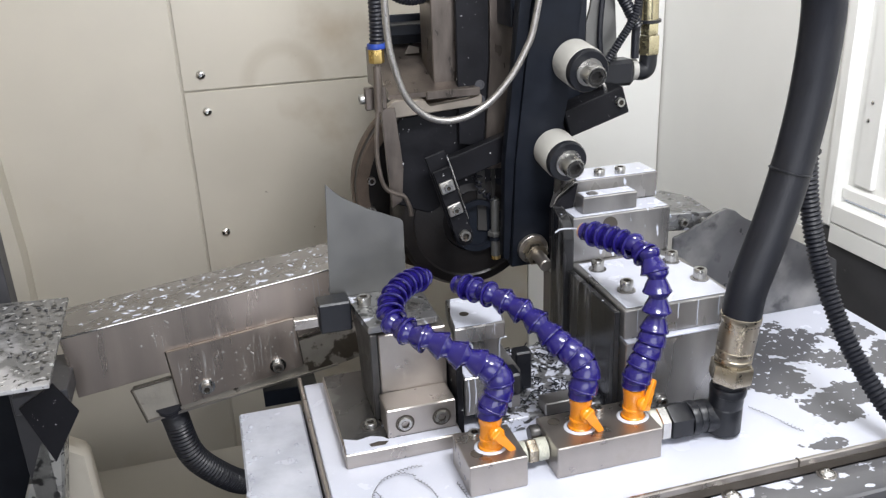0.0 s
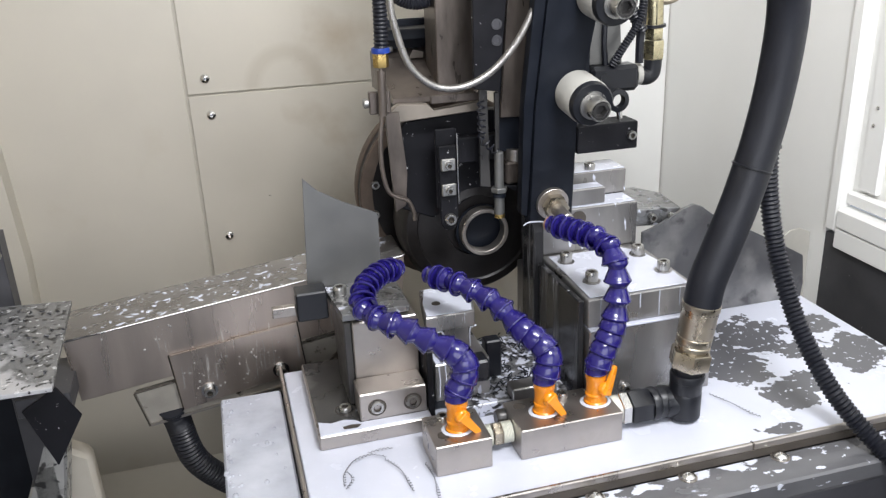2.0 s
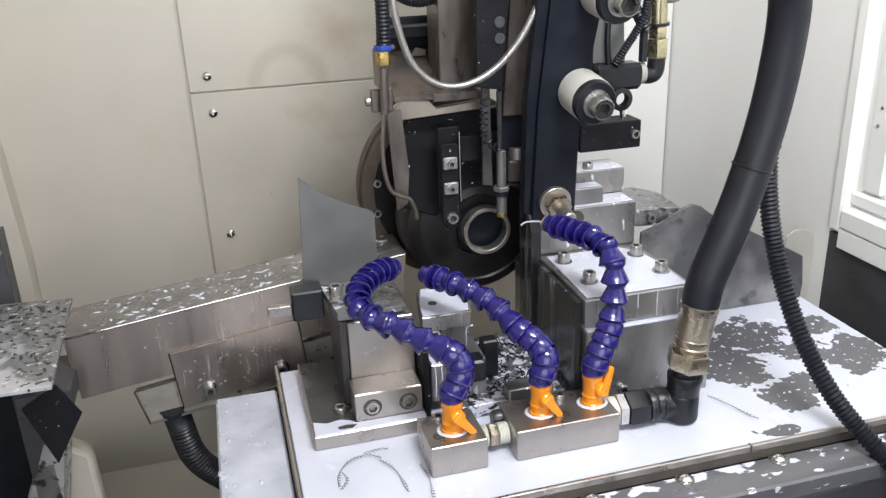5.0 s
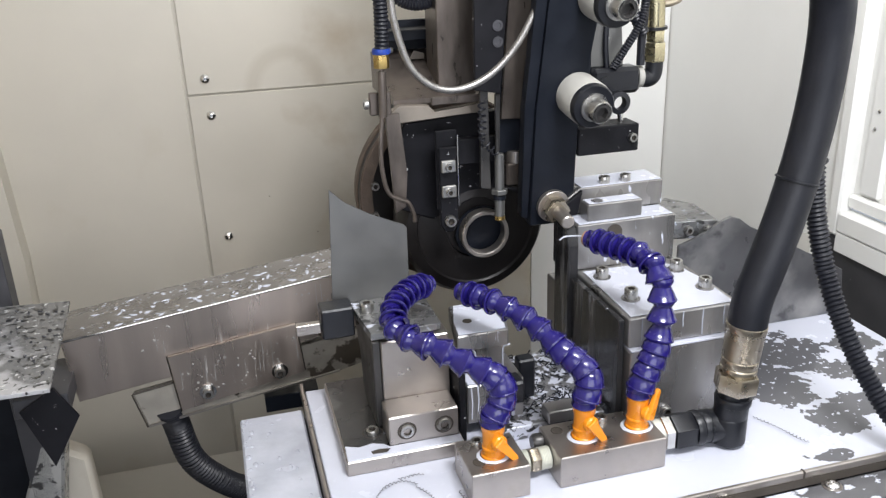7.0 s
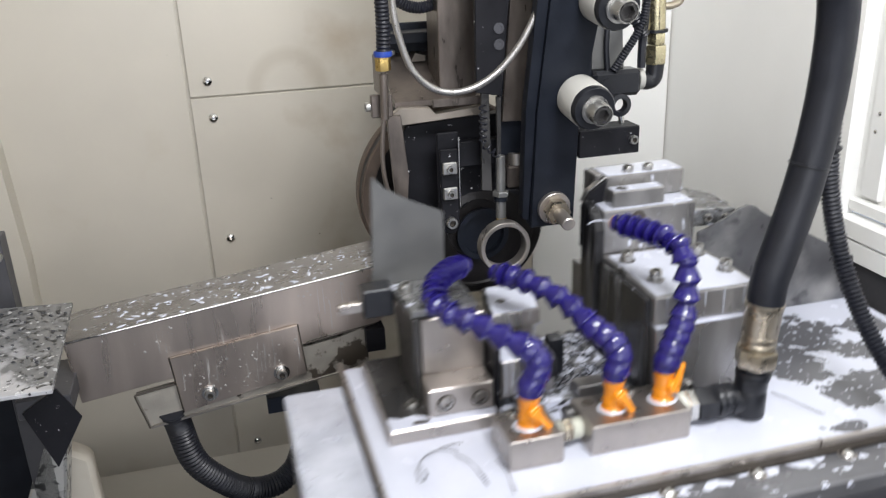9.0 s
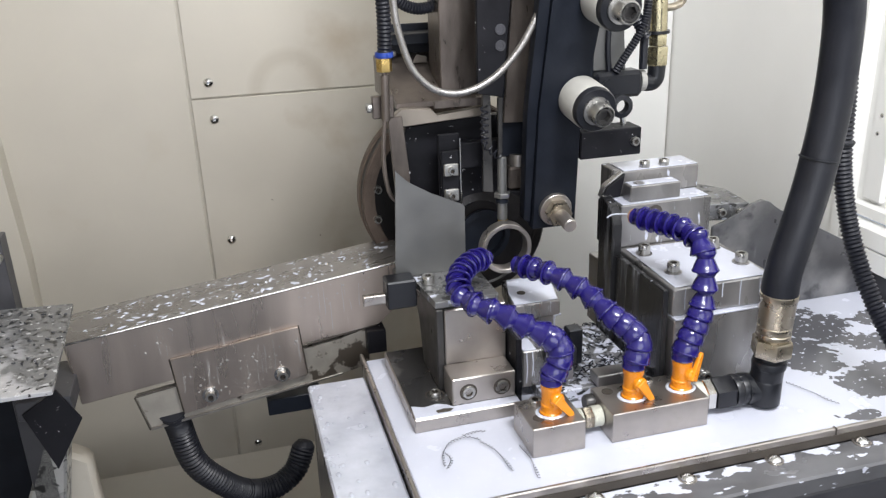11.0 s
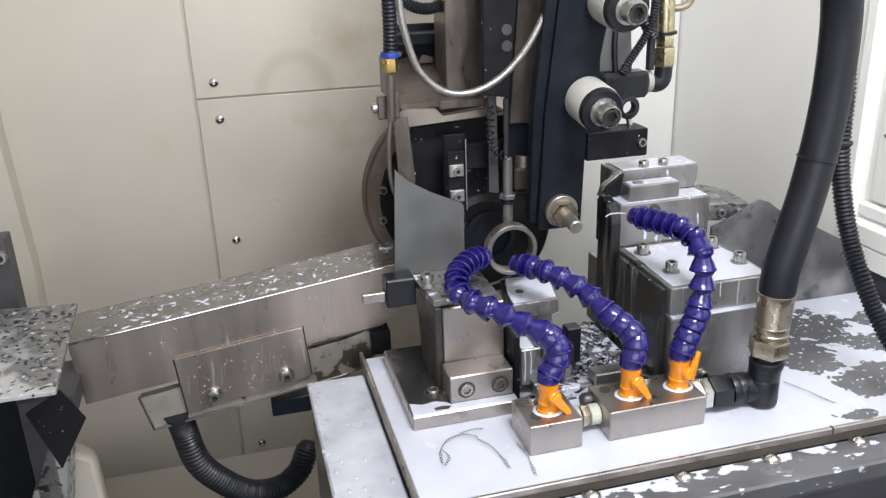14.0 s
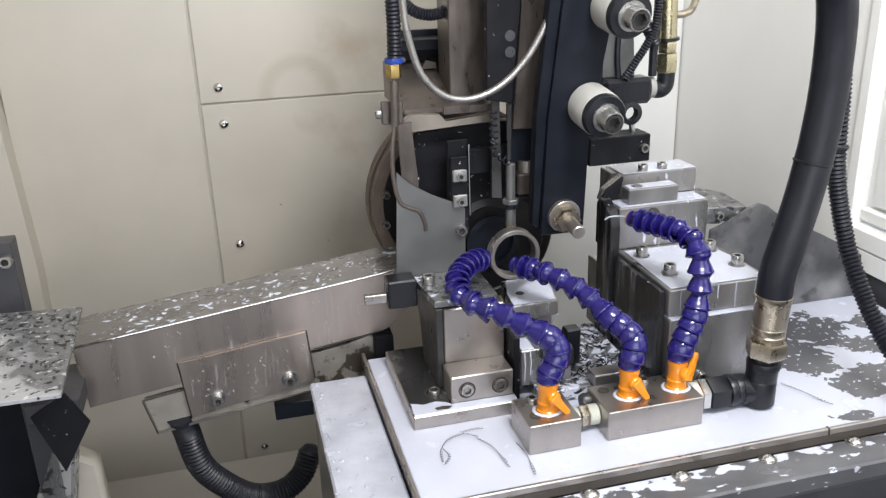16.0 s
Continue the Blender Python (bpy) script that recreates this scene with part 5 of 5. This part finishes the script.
def braided():
    t = thing("braided_hose", "stainless braided hose hanging in a loop", "hose", (-0.07, 0.14, 0.3))
    part("hose", tube([(-0.150, 0.16, 0.52), (-0.146, 0.14, 0.441), (-0.144, 0.14, 0.376), (-0.140, 0.14, 0.348), (-0.130, 0.14, 0.318), (-0.113, 0.14, 0.300), (-0.093, 0.14, 0.2935), (-0.071, 0.14, 0.297), (-0.050, 0.14, 0.309), (-0.031, 0.14, 0.329), (-0.018, 0.14, 0.350), (-0.010, 0.14, 0.369), (-0.001, 0.14, 0.415), (0.004, 0.13, 0.48)], 0.0032, 14, 10), mat("steel_braid", (0.36, 0.345, 0.33), 0.34, 0.9, 0.12, 700, 0.25, 1500), t)
    return t


BRAID = braided()


# ---- what moves ----
def motions():
    a, b, c = (-0.0655, -0.0548), (-0.0835, -0.0132), (0.003, -0.0048)
    way = [(0.0, a), (0.45, a), (0.88, a), (1.0, (-0.0655, -0.026)), (1.12, (-0.070, -0.0145)), (1.3, (-0.082, -0.0132)), (1.5, b), (2.5, (-0.0855, -0.0132)), (4.0, (-0.0882, -0.0132)), (5.6, (-0.0895, -0.0132)), (5.75, (-0.0895, -0.0132)),
           (6.15, (-0.0655, -0.0132)), (6.25, (-0.0645, -0.0140)), (6.3, (-0.0642, -0.0190)), (6.4, (-0.0650, -0.0440)), (6.5, (-0.0655, -0.0545)), (6.7, a), (8.0, a), (8.8, a), (8.9, (-0.050, -0.042)), (9.0, (-0.0225, -0.0205)), (9.1, (-0.009, -0.0085)), (9.2, (-0.0015, -0.0030)), (9.35, c), (10.5, c),
           (11.25, c), (11.5, (0.0001, -0.0045)), (12.0, (0.0001, -0.0017)), (12.5, (0.0, 0.0)), (13.0, (-0.0005, 0.0009)), (13.5, (-0.0008, 0.0026)), (14.0, (-0.0008, 0.0042)), (14.5, (-0.0008, 0.0063)), (15.0, (-0.0009, 0.0084)), (15.5, (-0.0007, 0.0100)), (16.0, (-0.0006, 0.0121))]
    swing = [(0.0, 1.2), (0.9, 1.2), (1.3, 3.8), (4.2, 4.0), (5.7, 4.0), (6.2, 3.0), (6.5, 1.2), (8.8, 1.2), (9.2, 0.0), (16.0, 0.0)]
    lean = [(0.0, 2.8), (0.9, 2.8), (1.3, 5.4), (4.2, 5.8), (5.7, 5.8), (6.2, 4.0), (6.5, 2.8), (8.8, 2.8), (9.2, -0.8), (16.0, -0.8)]
    for ob, swing in ((SUPPLY, lean), (CONDUIT, swing)):
        TABLE.remove(ob)
        rows = []
        for t, (x, y) in way:
            k = next(i for i in range(len(swing) - 1) if swing[i][0] <= t <= swing[i + 1][0])
            (t0, a0), (t1, a1) = swing[k], swing[k + 1]
            rows.append((t, Matrix.Translation(BASE[ob] + Vector((x, y, 0))) @ Matrix.Rotation(radians(a0 + (a1 - a0) * (t - t0) / (t1 - t0)), 4, "Y")))
        walk(ob, rows)
    for ob in TABLE:
        walk(ob, [(t, Matrix.Translation(BASE[ob] + Vector((x, y, 0)))) for t, (x, y) in way])
    # the slide goes down its own axis, 0 is parked
    down = [(0.0, 1.0), (0.18, 1.0), (0.25, 0.72), (0.35, 0.12), (0.42, 0.0), (0.6, 0.0), (4.0, 0.0), (7.1, 0.0), (7.2, 0.2), (7.3, 0.62), (7.4, 0.92), (7.5, 1.02), (7.7, 1.0), (8.1, 1.0), (8.2, 0.55), (8.3, 0.15), (8.4, 0.0), (8.6, 0.0), (12.0, 0.0), (16.0, 0.0)]
    walk(SLIDE, [(t, Matrix.Translation(BASE[SLIDE] + d * Vector((-0.0005, 0.0408, -0.0681)))) for t, d in down])
    walk(PROBE, [(t, Matrix.Translation(BASE[PROBE] + d * Vector((0.013, 0.0408, -0.0681)))) for t, d in down])
    walk(BRAID, [(t, Matrix.Translation(BASE[BRAID] + d * Vector((0.0, 0.0, -0.033)))) for t, d in down])
    rock = [(0.0, -17.0), (0.18, -17.0), (0.28, -9.0), (0.38, -1.0), (0.45, 0.0), (8.0, 0.0), (16.0, 0.0)]
    walk(ROCKER, [(t, Matrix.Translation(BASE[ROCKER]) @ Matrix.Rotation(radians(r), 4, "Y")) for t, r in rock])
    push = [(0.0, -0.045), (0.18, -0.045), (0.27, -0.030), (0.36, -0.014), (0.6, -0.014), (4.0, -0.014), (6.9, -0.014), (7.0, -0.013), (7.5, -0.009), (7.75, -0.002), (8.0, 0.008), (8.1, 0.024), (8.2, 0.045), (8.3, 0.047), (8.6, 0.047), (12.0, 0.047), (16.0, 0.047)]
    walk(RING, [(t, Matrix.Translation(BASE[RING] + Vector((0.0, -d, d * 0.15)))) for t, d in push])


motions()
